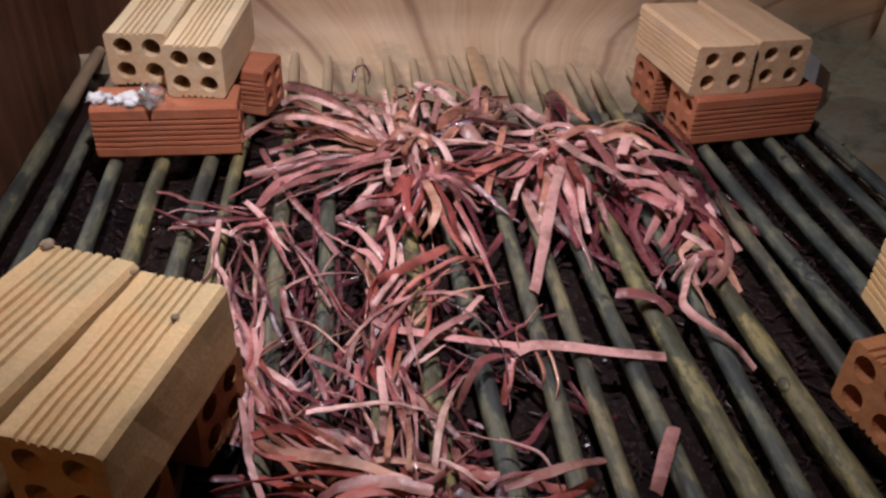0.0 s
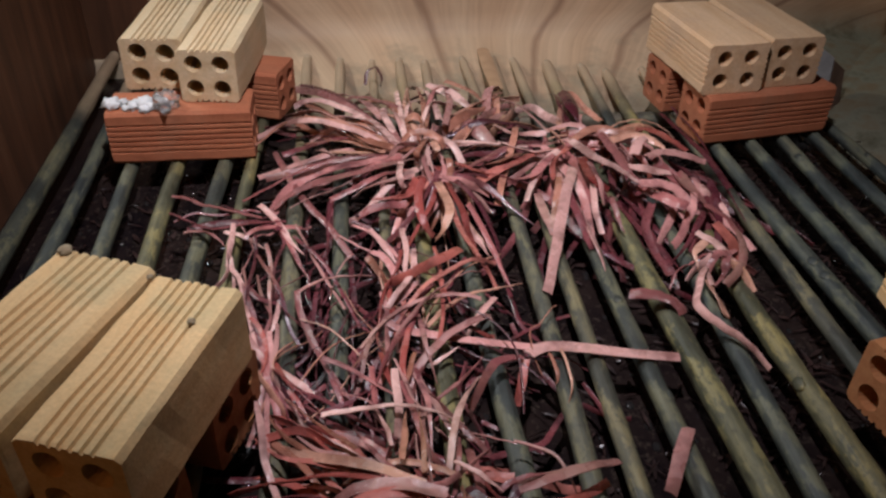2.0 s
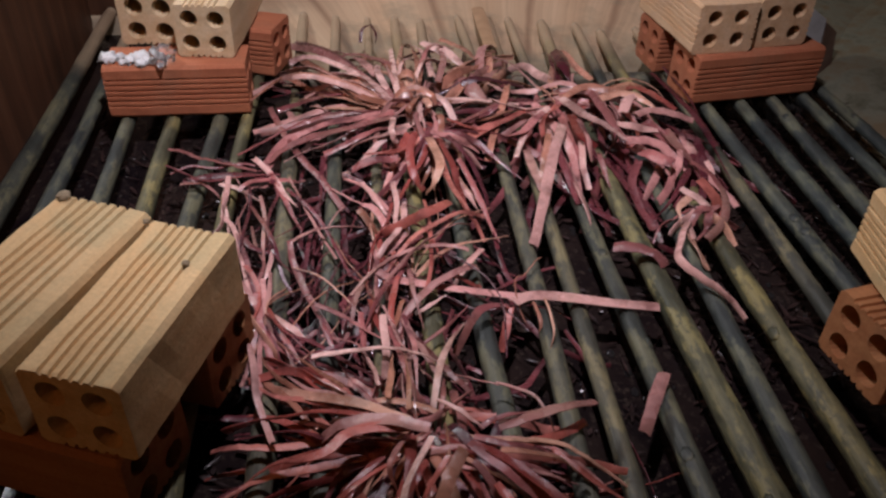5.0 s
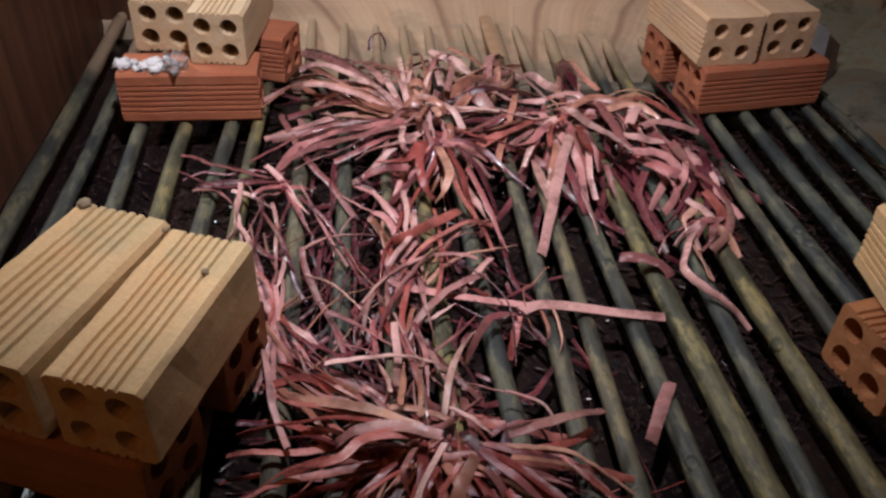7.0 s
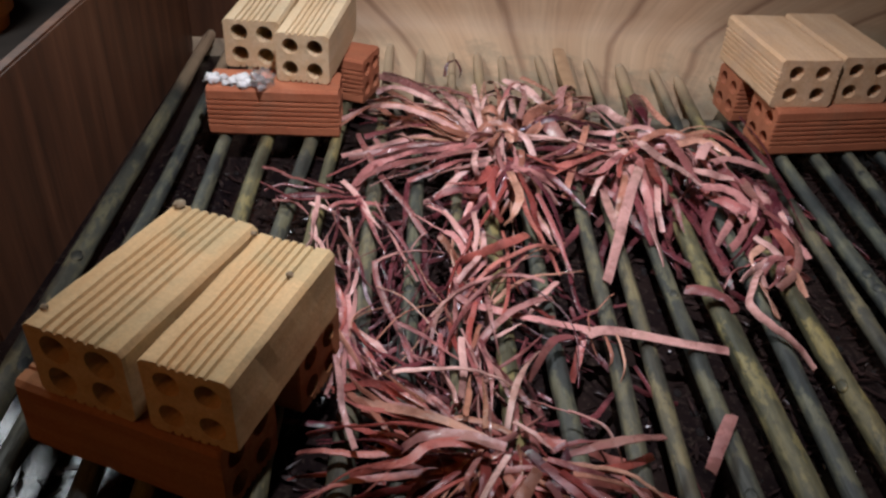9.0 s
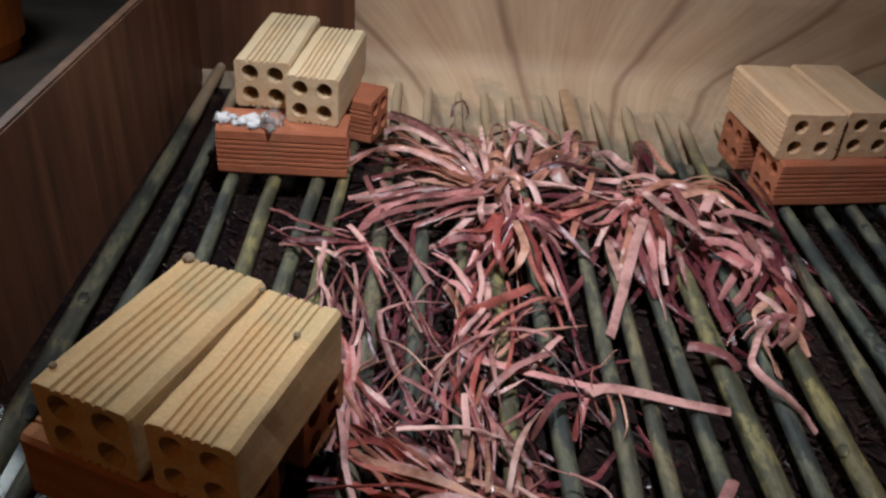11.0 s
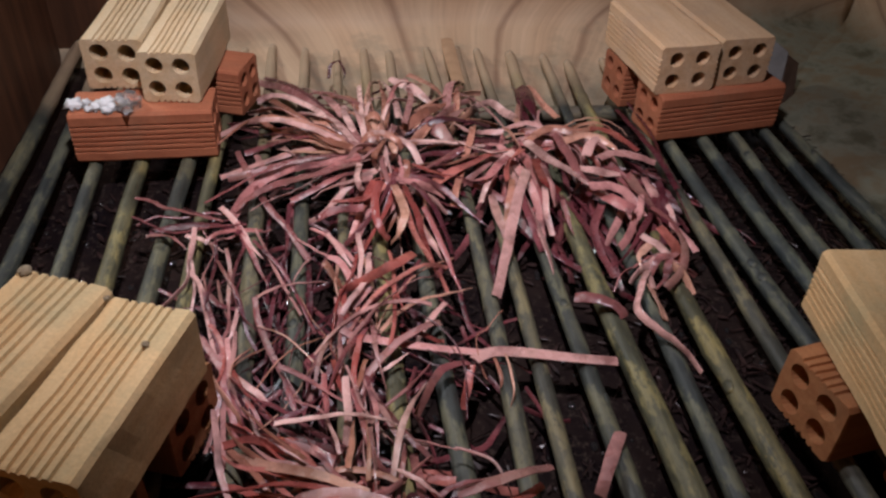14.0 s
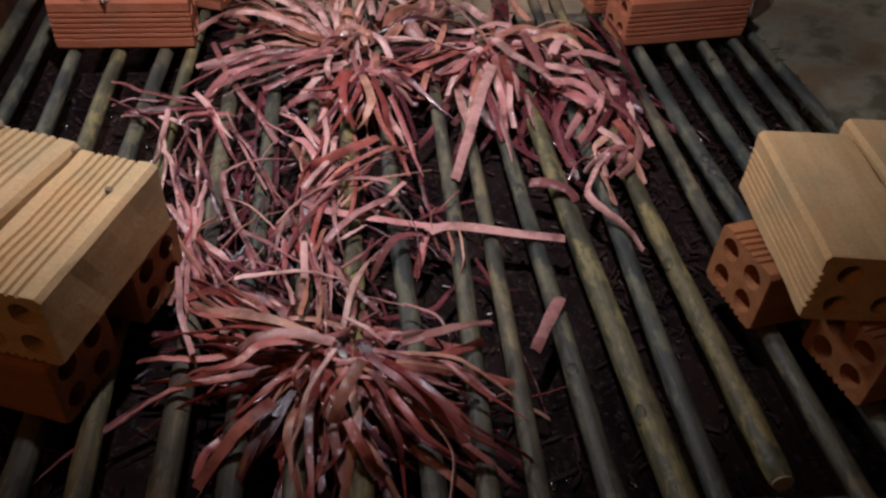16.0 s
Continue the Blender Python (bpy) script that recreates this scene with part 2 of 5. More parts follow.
DARK_WOOD = board_material()
FLOOR = plain_material("dark_floor", (0.03, 0.025, 0.022), (0.06, 0.048, 0.04), 0.8, 6)
WALL = plain_material("room_plaster", (0.22, 0.18, 0.15), (0.28, 0.23, 0.19), 0.9, 4)
FOAM = plain_material("white_foam", (0.58, 0.58, 0.57), (0.72, 0.72, 0.70), 0.85, 60)
BLUE = plain_material("blue_plastic", (0.025, 0.04, 0.065), (0.045, 0.065, 0.10), 0.4, 12)
PALE_PLASTIC = plain_material("pale_plastic", (0.36, 0.36, 0.37), (0.46, 0.46, 0.46), 0.4, 14)
ORANGE = plain_material("orange_plastic", (0.75, 0.20, 0.03), (0.85, 0.26, 0.04), 0.4, 10)
GREY_CLOTH = plain_material("grey_sheet", (0.20, 0.19, 0.18), (0.32, 0.31, 0.29), 0.7, 30)
BROWN_CLOTH = plain_material("brown_sheet", (0.13, 0.08, 0.06), (0.20, 0.13, 0.10), 0.8, 30)
CUT_WOOD = plain_material("cut_wood", (0.20, 0.17, 0.11), (0.32, 0.27, 0.17), 0.75, 120)
SLAT = plain_material("tan_slat", (0.36, 0.22, 0.12), (0.48, 0.31, 0.18), 0.6, 30)
LITTER = plain_material("soaked_leaf", (0.012, 0.008, 0.008), (0.050, 0.028, 0.024), 0.3, 35)
GRIT = plain_material("dark_grit", (0.16, 0.12, 0.07), (0.30, 0.24, 0.15), 0.9, 200)


# near-black, strongly coated surface for the added domes that carry the glints
def glint_dome_material():
    m, nt, b = mat("glint_dome", 0.03, 1.0)
    b.inputs["Base Color"].default_value = (0.02, 0.018, 0.018, 1)
    b.inputs["Coat Weight"].default_value = 1.0
    b.inputs["Coat Roughness"].default_value = 0.02
    b.inputs["Coat IOR"].default_value = 1.8
    return m


def clear_material():
    m, nt, b = mat("clear_plastic", 0.06, 0.7)
    b.inputs["Base Color"].default_value = (0.95, 0.95, 0.95, 1)
    b.inputs["Transmission Weight"].default_value = 0.9
    b.inputs["IOR"].default_value = 1.35
    bump(nt, b, noise_tex(nt, coords(nt), 90, 3), 0.5, 0.004)
    return m


CLEAR = clear_material()
GLINT_DOME = glint_dome_material()


# ---- mesh helpers ----
def mesh_from(name, verts, faces, material, uvs=None, smooth=True):
    me = bpy.data.meshes.new(name)
    me.from_pydata(verts, [], faces)
    me.materials.append(material)
    if uvs:
        layer = me.uv_layers.new(name="UVMap")
        idx = np.empty(len(me.loops), dtype=np.int32)
        me.loops.foreach_get("vertex_index", idx)
        layer.data.foreach_set("uv", np.asarray(uvs, dtype=np.float32)[idx].ravel())
    if smooth:
        me.polygons.foreach_set("use_smooth", [True] * len(me.polygons))
    me.update()
    return me


def child(name, me, parent, label=""):
    ob = new(name, me)
    ob.parent = parent
    if label:
        ob["label"] = label
    return ob


def finish(bm, name, material, smooth=False):
    bmesh.ops.recalc_face_normals(bm, faces=bm.faces)
    me = bpy.data.meshes.new(name)
    bm.to_mesh(me)
    bm.free()
    me.materials.append(material)
    if smooth:
        me.polygons.foreach_set("use_smooth", [True] * len(me.polygons))
    return me


def box_mesh(name, sx, sy, sz, material, bevel=0.0):
    bm = bmesh.new()
    bmesh.ops.create_cube(bm, size=1.0)
    bmesh.ops.scale(bm, vec=(sx, sy, sz), verts=bm.verts)
    if bevel:
        bmesh.ops.bevel(bm, geom=bm.edges[:], offset=bevel, segments=2, affect="EDGES")
    return finish(bm, name, material)


def lump_mesh(name, r, squash, seed, material, rough=0.35, freq=2.0):
    bm = bmesh.new()
    bmesh.ops.create_icosphere(bm, subdivisions=3, radius=r)
    off = Vector((seed * 3.7, seed * 1.3, seed * 0.7))
    for v in bm.verts:
        k = 1 + rough * noise.noise(v.co / r * freq + off) + 0.5 * rough * noise.noise(v.co / r * freq * 2.7 + off)
        v.co = Vector((v.co.x * k, v.co.y * k, v.co.z * k * squash))
    return finish(bm, name, material, True)


# ---- room around the basin ----
room_floor = new("floor", box_mesh("floor", 6.0, 6.0, 0.1, FLOOR))
room_floor.location = (0.2, 0.3, -0.20)
tagged(room_floor, "dark bare floor around the basin", "floor", kind="structure")
for nm, loc, size in (("wall_north", (0.2, 3.35, 1.05), (6.2, 0.1, 2.6)), ("wall_south", (0.2, -2.75, 1.05), (6.2, 0.1, 2.6)),
                      ("wall_east", (3.25, 0.3, 1.05), (0.1, 6.0, 2.6)), ("wall_west", (-2.85, 0.3, 1.05), (0.1, 6.0, 2.6))):
    w = new(nm, box_mesh(nm, *size, WALL))
    w.location = loc
    tagged(w, "plain dull plaster room wall", "wall", kind="structure")
ceil = new("ceiling", box_mesh("ceiling", 6.4, 6.4, 0.1, WALL))
ceil.location = (0.2, 0.3, 2.41)
tagged(ceil, "plain dull ceiling above the basin", "ceiling", kind="structure")


# ---- basin of wood-print sheet ----
BL, BR, FR_, FL_ = Vector((-0.575, 1.005)), Vector((1.15, 1.060)), Vector((1.10, -0.82)), Vector((-0.600, -0.82))


def basin():
    """One sheet: outer skirt, rolled rim, wall, shelving foot, flat bottom."""
    sides = [(FL_, BL, 0.03), (BL, BR, 0.36), (BR, FR_, 0.40), (FR_, FL_, 0.10)]
    ring, centre = [], (BL + BR + FR_ + FL_) / 4
    per = 60
    for a, b, foot in sides:
        for i in range(per):
            k = i / per
            k = k - 0.055 * math.sin(2 * math.pi * k)
            ring.append((a.lerp(b, k), a, b, foot, k))
    n = len(ring)
    prof = [(-0.050, -0.15, 0), (-0.046, 0.05, 0), (-0.042, 0.195, 0), (-0.030, 0.212, 0), (-0.012, 0.212, 0), (-0.002, 0.200, 0), (0.0, 0.17, 0), (0.002, 0.13, 0),
            (0.004, 0.09, 0), (0.007, 0.05, 0), (0.012, 0.018, 0), (0.02, -0.002, 0.05), (0.022, -0.018, 0.25), (0.025, -0.04, 0.55), (0.03, -0.07, 0.85), (0.03, -0.10, 1.1), (0.05, -0.12, 1.5), (0.2, -0.125, 1.5)]
    verts, uvs, faces = [], [], []
    run = 0.0
    for j, (p, a, b, foot, k) in enumerate(ring):
        if j:
            run += (p - ring[j - 1][0]).length
        inward = Vector((-(b - a).y, (b - a).x)).normalized()
        if inward.dot(centre - p) < 0:
            inward = -inward
        corner = min(k, 1 - k)
        # round the corners by leaning towards the centre
        soft = max(0.0, 1 - corner / 0.1)
        if a == BL and p.x < -0.30:
            soft, foot = 0.0, foot * 0.12
        dirn = (inward * (1 - 0.5 * soft) + (centre - p).normalized() * 0.5 * soft * 1.4).normalized()
        down = 0.0
        for i, (d, z, f) in enumerate(prof):
            fold = 0.010 * noise.noise(Vector((run * 5.0, z * 2.0, 3.1))) + 0.006 * noise.noise(Vector((run * 14.0, z * 3.0, 7.7)))
            fold *= max(0.0, min(1.0, (0.19 - z) / 0.06)) if z > -0.03 else 0.5
            if a == FL_ and z > -0.03:
                z = -0.03 + (z + 0.03) * 0.12
            if a == FL_ and d > 0:
                d, f = d * 0.15, 0.0
            q = p + dirn * (d + f * foot + fold + 0.02 * soft * (0 if a == FL_ else 1))
            verts.append((q.x, q.y, z + (0.006 * noise.noise(Vector((q.x * 9, q.y * 9, 0))) if z < 0.01 else 0)))
            # the print fans out upwards on the sheet
            mid = 0.22 if abs((b - a).x) > 1 else 0.2
            along = (p.x if abs((b - a).x) > 0.8 else p.y)
            uvs.append(((along - mid) / (1 + 3.4 * max(z, 0.0) - 1.3 * (d + f * foot if d > 0 else 0.0)) + mid + (3.0 if a == BL else 0.0), z + f * foot * 0.0 - d))
    m = len(prof)
    for j in range(n):
        j2 = (j + 1) % n
        for i in range(m - 1):
            faces.append((j * m + i, j2 * m + i, j2 * m + i + 1, j * m + i + 1))
    faces.append(tuple(j * m + m - 1 for j in range(n)))
    ob = new("basin_lining", mesh_from("basin_lining", verts, faces, LINING, uvs))
    tagged(ob, "wood-print vinyl sheet lining a shallow water basin", "basin lining", kind="structure")


basin()
a, c = Vector((-0.474, 0.07)), Vector((-0.500, 0.965))
side = new("side_board", box_mesh("side_board", 0.018, (c - a).length, 0.330, DARK_WOOD, 0.003))
side.matrix_world = Matrix.Translation(((a.x + c.x) / 2 - 0.009, (a.y + c.y) / 2, 0.045)) @ Matrix.Rotation(math.atan2(a.x - c.x, c.y - a.y), 4, "Z")
tagged(side, "dark reddish-brown wooden board along the side of the basin", "board", kind="structure")
# added panel: its dark colour stands in for shading towards this corner
panel = new("corner_shade_panel", box_mesh("corner_shade_panel", 0.370, 0.012, 0.32, DARK_WOOD, 0.003))
panel.location = (-0.373, 0.976, 0.058)
tagged(panel, "dark reddish-brown panel added for the shading in the basin corner", "board", kind="structure")


def water():
    nx, ny = 40, 40
    verts = [(-0.57 + 1.66 * i / nx, -0.76 + 1.74 * j / ny, -0.055) for j in range(ny + 1) for i in range(nx + 1)]
    faces = [(j * (nx + 1) + i, j * (nx + 1) + i + 1, (j + 1) * (nx + 1) + i + 1, (j + 1) * (nx + 1) + i) for j in range(ny) for i in range(nx)]
    ob = new("water", mesh_from("water", verts, faces, WATER))
    tagged(ob, "dark still water under the sticks with small glints", "water", kind="structure")


water()


# ---- sticks ----
def stick_mesh(name, length, r0, r1, seed, material, bow=0.003, arc=0.0, nodes=0.17):
    """A tapered, slightly crooked rod along y with swollen joints and closed, worn ends."""
    rng = random.Random(seed)
    seg, ring = 56, 14
    verts, faces = [], []
    off = rng.uniform(0, 0.15)
    rng2 = seed
    ph1, ph2 = rng.uniform(0, 6.3), rng.uniform(0, 6.3)
    for i in range(seg + 1):
        s = i / seg
        y = s * length
        r = r0 + (r1 - r0) * s
        near = ((y + off) % nodes) - nodes / 2
        r *= 1 + (0.045 * math.exp(-(near / 0.010) ** 2) if rng2 % 3 else 0.0) + 0.09 * noise.noise(Vector((y * 19, seed, 0)))
        if i in (0, seg):
            r *= 0.84
        cx = bow * math.sin(s * 4.1 + ph1) + 0.5 * bow * math.sin(s * 13 + ph2) + arc * 4 * s * (1 - s)
        cz = 0.3 * bow * math.sin(s * 5.3 + ph2)
        for k in range(ring):
            a = 2 * math.pi * k / ring
            w = r * (1 + 0.06 * noise.noise(Vector((math.cos(a) * 2, y * 22, math.sin(a) * 2 + seed))) + 0.03 * noise.noise(Vector((math.cos(a) * 5, y * 70, math.sin(a) * 5 + seed))))
            verts.append((cx + w * math.cos(a), y, cz + w * math.sin(a)))
    for i in range(seg):
        for k in range(ring):
            k2 = (k + 1) % ring
            faces.append((i * ring + k, i * ring + k2, (i + 1) * ring + k2, (i + 1) * ring + k))
    faces.append(tuple(range(ring)))
    faces.append(tuple(seg * ring + k for k in reversed(range(ring))))
    return mesh_from(name, verts, faces, material)


STICK_LABELS = ("weathered grey-green wooden stick laid over dark water", "wet bluish grey bark-covered stick laid over dark water", "yellowish green wooden stick laid over dark water")


def knot_mesh(seed, r, material):
    bm = bmesh.new()
    bmesh.ops.create_icosphere(bm, subdivisions=2, radius=1.0)
    for v in bm.verts:
        k = 1 + 0.3 * noise.noise(v.co * 1.7 + Vector((seed, 0, 0)))
        v.co = Vector((v.co.x * r * 0.55 * k, v.co.y * r * 0.8 * k, v.co.z * r * 0.16 * k))
    return finish(bm, "knot", material, True)


def make_stick(name, length, r0, r1, seed, bow, arc, m, label, group, material):
    """Shaft, two sawn ends and a few knots under one empty at the near end."""
    rng = random.Random(seed * 7 + 1)
    root = new(name)
    root.matrix_world = m
    tagged(root, label, "stick", group)
    child("shaft", stick_mesh("shaft", length, r0, r1, seed, material, bow, arc), root)
    for end, r in ((0.0, r0), (length, r1)):
        bm = bmesh.new()
        bmesh.ops.create_circle(bm, cap_ends=True, segments=14, radius=r * 0.8)
        res = bmesh.ops.extrude_face_region(bm, geom=bm.faces[:])
        bmesh.ops.translate(bm, vec=(0, 0, 0.004), verts=[g for g in res["geom"] if isinstance(g, bmesh.types.BMVert)])
        cap = child("cut_end", finish(bm, "cut_end", CUT_WOOD), root, "pale sawn end")
        c = stick_centre(seed, bow, arc, end / length)
        cap.matrix_local = Matrix.Translation((c[0], end + (-0.003 if end == 0 else -0.001), c[1])) @ Matrix.Rotation(radians(-90), 4, "X")
    for i in range(rng.choice((1, 2, 2, 3))):
        s = rng.uniform(0.1, 0.9)
        a = rng.uniform(0.4, 2.7)
        c = stick_centre(seed, bow, arc, s)
        r = (r0 + (r1 - r0) * s)
        k = child("knot", knot_mesh(seed + i, r, material), root)
        k.matrix_local = Matrix.Translation((c[0] + r * 0.93 * math.cos(a), s * length, c[1] + r * 0.93 * math.sin(a))) @ Matrix.Rotation(-a + math.pi / 2, 4, "Y")
    return root


def stick_centre(seed, bow, arc, s):
    rng = random.Random(seed)
    rng.uniform(0, 0.15)
    ph1, ph2 = rng.uniform(0, 6.3), rng.uniform(0, 6.3)
    return (bow * math.sin(s * 4.1 + ph1) + 0.5 * bow * math.sin(s * 13 + ph2) + arc * 4 * s * (1 - s), 0.3 * bow * math.sin(s * 5.3 + ph2))


# x at the far end, at y = 0.25 and at y = -0.30, far y, radius
STICKS = [(-0.46, -0.427, -0.398, 0.963, 0.016), (-0.402, -0.371, -0.364, 0.877, 0.013), (-0.352, -0.303, -0.273, 0.947, 0.013), (-0.255, -0.248, -0.219, 0.95, 0.014),
          (-0.189, -0.188, -0.176, 0.952, 0.014), (-0.143, -0.146, -0.118, 0.92, 0.012), (-0.09, -0.07, -0.057, 0.939, 0.014), (-0.03, -0.013, -0.001, 0.918, 0.013),
          (0.028, 0.049, 0.051, 0.908, 0.011), (0.081, 0.098, 0.113, 0.916, 0.013), (0.128, 0.15, 0.178, 0.906, 0.013), (0.202, 0.224, 0.223, 0.92, 0.012),
          (0.261, 0.262, 0.269, 0.922, 0.011), (0.3, 0.31, 0.335, 0.912, 0.012), (0.368, 0.362, 0.395, 0.902, 0.016), (0.424, 0.422, 0.425, 0.88, 0.012),
          (0.469, 0.465, 0.492, 0.857, 0.014), (0.536, 0.539, 0.557, 0.86, 0.012), (0.564, 0.578, 0.629, 0.717, 0.014), (0.614, 0.638, 0.664, 0.934, 0.013),
          (0.68, 0.689, 0.705, 0.937, 0.013), (0.741, 0.75, 0.76, 0.939, 0.012), (0.766, 0.804, 0.839, 0.94, 0.012)]
# the last four take the darker bark to shade the rack's dim side
TONES = (1, 1, 1, 2, 1, 2, 0, 1, 0, 2, 1, 0, 0, 1, 2, 1, 2, 0, 1, 1, 1, 1, 1)
for n, (fx, mx, nx_, fy, r) in enumerate(STICKS):
    ny_ = -0.262 if n == 16 else -0.345 + 0.02 * math.sin(n * 2.4)
    nx_ += (nx_ - mx) / 0.55 * (-0.30 - ny_)
    d = Vector((fx - nx_, fy - ny_))
    s = (0.25 - ny_) / d.y
    arc = (mx - (nx_ + d.x * s)) / (4 * s * (1 - s))
    make_stick("stick", d.length, r * 0.93, r * 0.68, n + 1, 0.0022, arc, Matrix.Translation((nx_, ny_, -r * 0.86)) @ Matrix.Rotation(math.atan2(-d.x, d.y), 4, "Z"),
               STICK_LABELS[TONES[n]] if n != 16 else "short yellowish green stick with a pale cut end", "sticks of the rack", (STICK, STICK_BLUE, STICK_YELLOW)[TONES[n]])
for n, (x0, y0, x1, y1) in enumerate(((-0.47, -0.262, 0.93, -0.285), (-0.24, 0.716, 0.80, 0.704))):
    d = Vector((x1 - x0, y1 - y0))
    make_stick("cross_stick", d.length, 0.014, 0.013, 90 + n, 0.002, 0.0, Matrix.Translation((x0, y0, -0.040)) @ Matrix.Rotation(math.atan2(-d.x, d.y), 4, "Z"),
               "green-grey cross stick under the rack of sticks", "cross sticks of the rack", STICK)


# ---- hollow bricks ----
def brick_mesh(name, w, h, length, material, seed, grooves=6):
    """Extruded hollow brick along y: four round holes, grooves on top and bottom, worn edges."""
    rng = random.Random(seed)
    hw, hh, c = w / 2, h / 2, 0.0045
    top = []
    g0, g1 = -hw * 0.62, hw * 0.62
    step = (g1 - g0) / grooves
    dep = 0.0030
    top.append((-hw + c, hh))
    for i in range(grooves):
        a = g0 + i * step
        top += [(a + step * 0.20, hh), (a + step * 0.33, hh - dep), (a + step * 0.55, hh - dep), (a + step * 0.68, hh)]
    top.append((hw - c, hh))
    outline = top + [(hw, hh - c), (hw, 0), (hw, -hh + c)] + [(-x, -z) for x, z in top] + [(-hw, -hh + c), (-hw, 0), (-hw, hh - c)]
    hr = w * 0.148
    holes = []
    for sx in (-1, 1):
        for sz in (-1, 1):
            jx, jz = rng.uniform(-0.001, 0.001), rng.uniform(-0.001, 0.001)
            holes.append([(sx * w * 0.225 + jx + hr * math.cos(2 * math.pi * k / 18), sz * h * 0.225 + jz + hr * math.sin(2 * math.pi * k / 18)) for k in range(18)])
    bm = bmesh.new()
    caps = []
    seg = 10
    off = Vector((seed * 1.7, seed * 2.3, 0))

    def place(x, z, y, edge):
        q = Vector((x, y, z))
        k = noise.noise(q * 22 + off) * 0.0012 + noise.noise(q * 90 + off) * 0.0007
        grow = 1 + k / 0.04
        if edge:
            shrink = 1 - 0.012 - 0.075 * max(0, noise.noise(q * 46 + off) - 0.12)
            grow *= shrink
        return (x * grow, y + (noise.noise(q * 60 + off) * 0.0012 if edge else 0), z * grow)

    ys = [-length / 2, -length / 2 + 0.003] + [-length / 2 + length * i / seg for i in range(1, seg)] + [length / 2 - 0.003, length / 2]
    rows = []
    for i, y in enumerate(ys):
        edge = i in (0, len(ys) - 1)
        rows.append([bm.verts.new(place(x, z, y, edge)) for x, z in outline])
    for i in range(len(rows) - 1):
        for k in range(len(outline)):
            k2 = (k + 1) % len(outline)
            bm.faces.new((rows[i][k], rows[i][k2], rows[i + 1][k2], rows[i + 1][k]))
    tubes = []
    for hole in holes:
        a = [bm.verts.new((x, ys[0] + noise.noise(Vector((x * 60, 0, z * 60)) + off) * 0.001, z)) for x, z in hole]
        b = [bm.verts.new((x, ys[-1], z)) for x, z in hole]
        tubes.append((a, b))
        for k in range(18):
            k2 = (k + 1) % 18
            bm.faces.new((a[k], b[k], b[k2], a[k2]))
    for end in (0, 1):
        edges = []
        loop = rows[0] if end == 0 else rows[-1]
        for ring in [loop] + [t[end] for t in tubes]:
            for k in range(len(ring)):
                e = bm.edges.get((ring[k], ring[(k + 1) % len(ring)]))
                edges.append(e)
        bmesh.ops.triangle_fill(bm, use_beauty=True, use_dissolve=False, edges=edges)
    return finish(bm, name, material)


def brick(x, y, z, yaw, size, material, seed, label, group, on_side=False, tip=0.0):
    w, h, length = size
    if on_side:
        me = brick_mesh("hollow_brick", h, w, length, material, seed)
    else:
        me = brick_mesh("hollow_brick", w, h, length, material, seed)
    ob = new("hollow_brick", me)
    m = Matrix.Translation((x, y, z + h / 2)) @ Matrix.Rotation(radians(yaw), 4, "Z") @ Matrix.Rotation(radians(tip), 4, "X")
    if on_side:
        m = m @ Matrix.Rotation(radians(90), 4, "Y")
    ob.matrix_world = m
    tagged(ob, label, "brick", group)
    return ob


PALE_TOP = "pale yellowish hollow clay brick with four holes and a grooved top"
RED_LOW = "orange-red hollow clay brick lying under two other bricks"
BUFF_TOP = "buff hollow clay brick with four holes and grooved sides"
G = "bricks weighing down the sticks"
Z1 = 0.0785
# stack by the dark board at the back
brick(-0.243, 0.548, 0.0, 93, (0.080, 0.078, 0.200), BRICK_RED, 11, RED_LOW, G, True)
brick(-0.205, 0.705, 0.0, 74, (0.080, 0.078, 0.205), BRICK_RED, 12, RED_LOW, G, True)
brick(-0.279, 0.702, Z1, -2, (0.090, 0.078, 0.232), BRICK_PALE, 13, PALE_TOP, G)
brick(-0.190, 0.652, Z1, -4, (0.083, 0.078, 0.226), BRICK_PALE, 14, PALE_TOP, G)
# stack at the back on the other side
brick(0.639, 0.592, 0.0, 101, (0.080, 0.078, 0.222), BRICK_RED, 21, RED_LOW, G, True)
brick(0.610, 0.705, 0.0, 99, (0.080, 0.078, 0.210), BRICK_RED, 22, RED_LOW, G, True)
brick(0.560, 0.649, Z1, 8, (0.100, 0.078, 0.198), BRICK_BUFF, 23, BUFF_TOP, G, True)
brick(0.660, 0.673, Z1, 8, (0.094, 0.078, 0.198), BRICK_BUFF, 24, BUFF_TOP, G, True)
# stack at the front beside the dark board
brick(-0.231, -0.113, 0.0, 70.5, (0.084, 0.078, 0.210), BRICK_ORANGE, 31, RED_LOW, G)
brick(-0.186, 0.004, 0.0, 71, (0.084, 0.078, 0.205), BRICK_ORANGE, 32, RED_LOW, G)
brick(-0.232, -0.049, Z1, -19.5, (0.098, 0.078, 0.199), BRICK_OCHRE, 33, PALE_TOP, G)
brick(-0.141, -0.0845, Z1, -17.2, (0.081, 0.078, 0.186), BRICK_OCHRE, 34, PALE_TOP, G)
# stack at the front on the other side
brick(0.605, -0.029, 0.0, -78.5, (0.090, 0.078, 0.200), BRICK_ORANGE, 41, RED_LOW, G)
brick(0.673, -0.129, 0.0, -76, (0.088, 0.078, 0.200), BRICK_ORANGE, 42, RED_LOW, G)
brick(0.575, -0.053, Z1, -4.3, (0.100, 0.078, 0.200), BRICK_OCHRE, 43, PALE_TOP, G, True)
brick(0.677, -0.035, Z1, -3.0, (0.094, 0.082, 0.200), BRICK_OCHRE, 44, PALE_TOP, G, True)


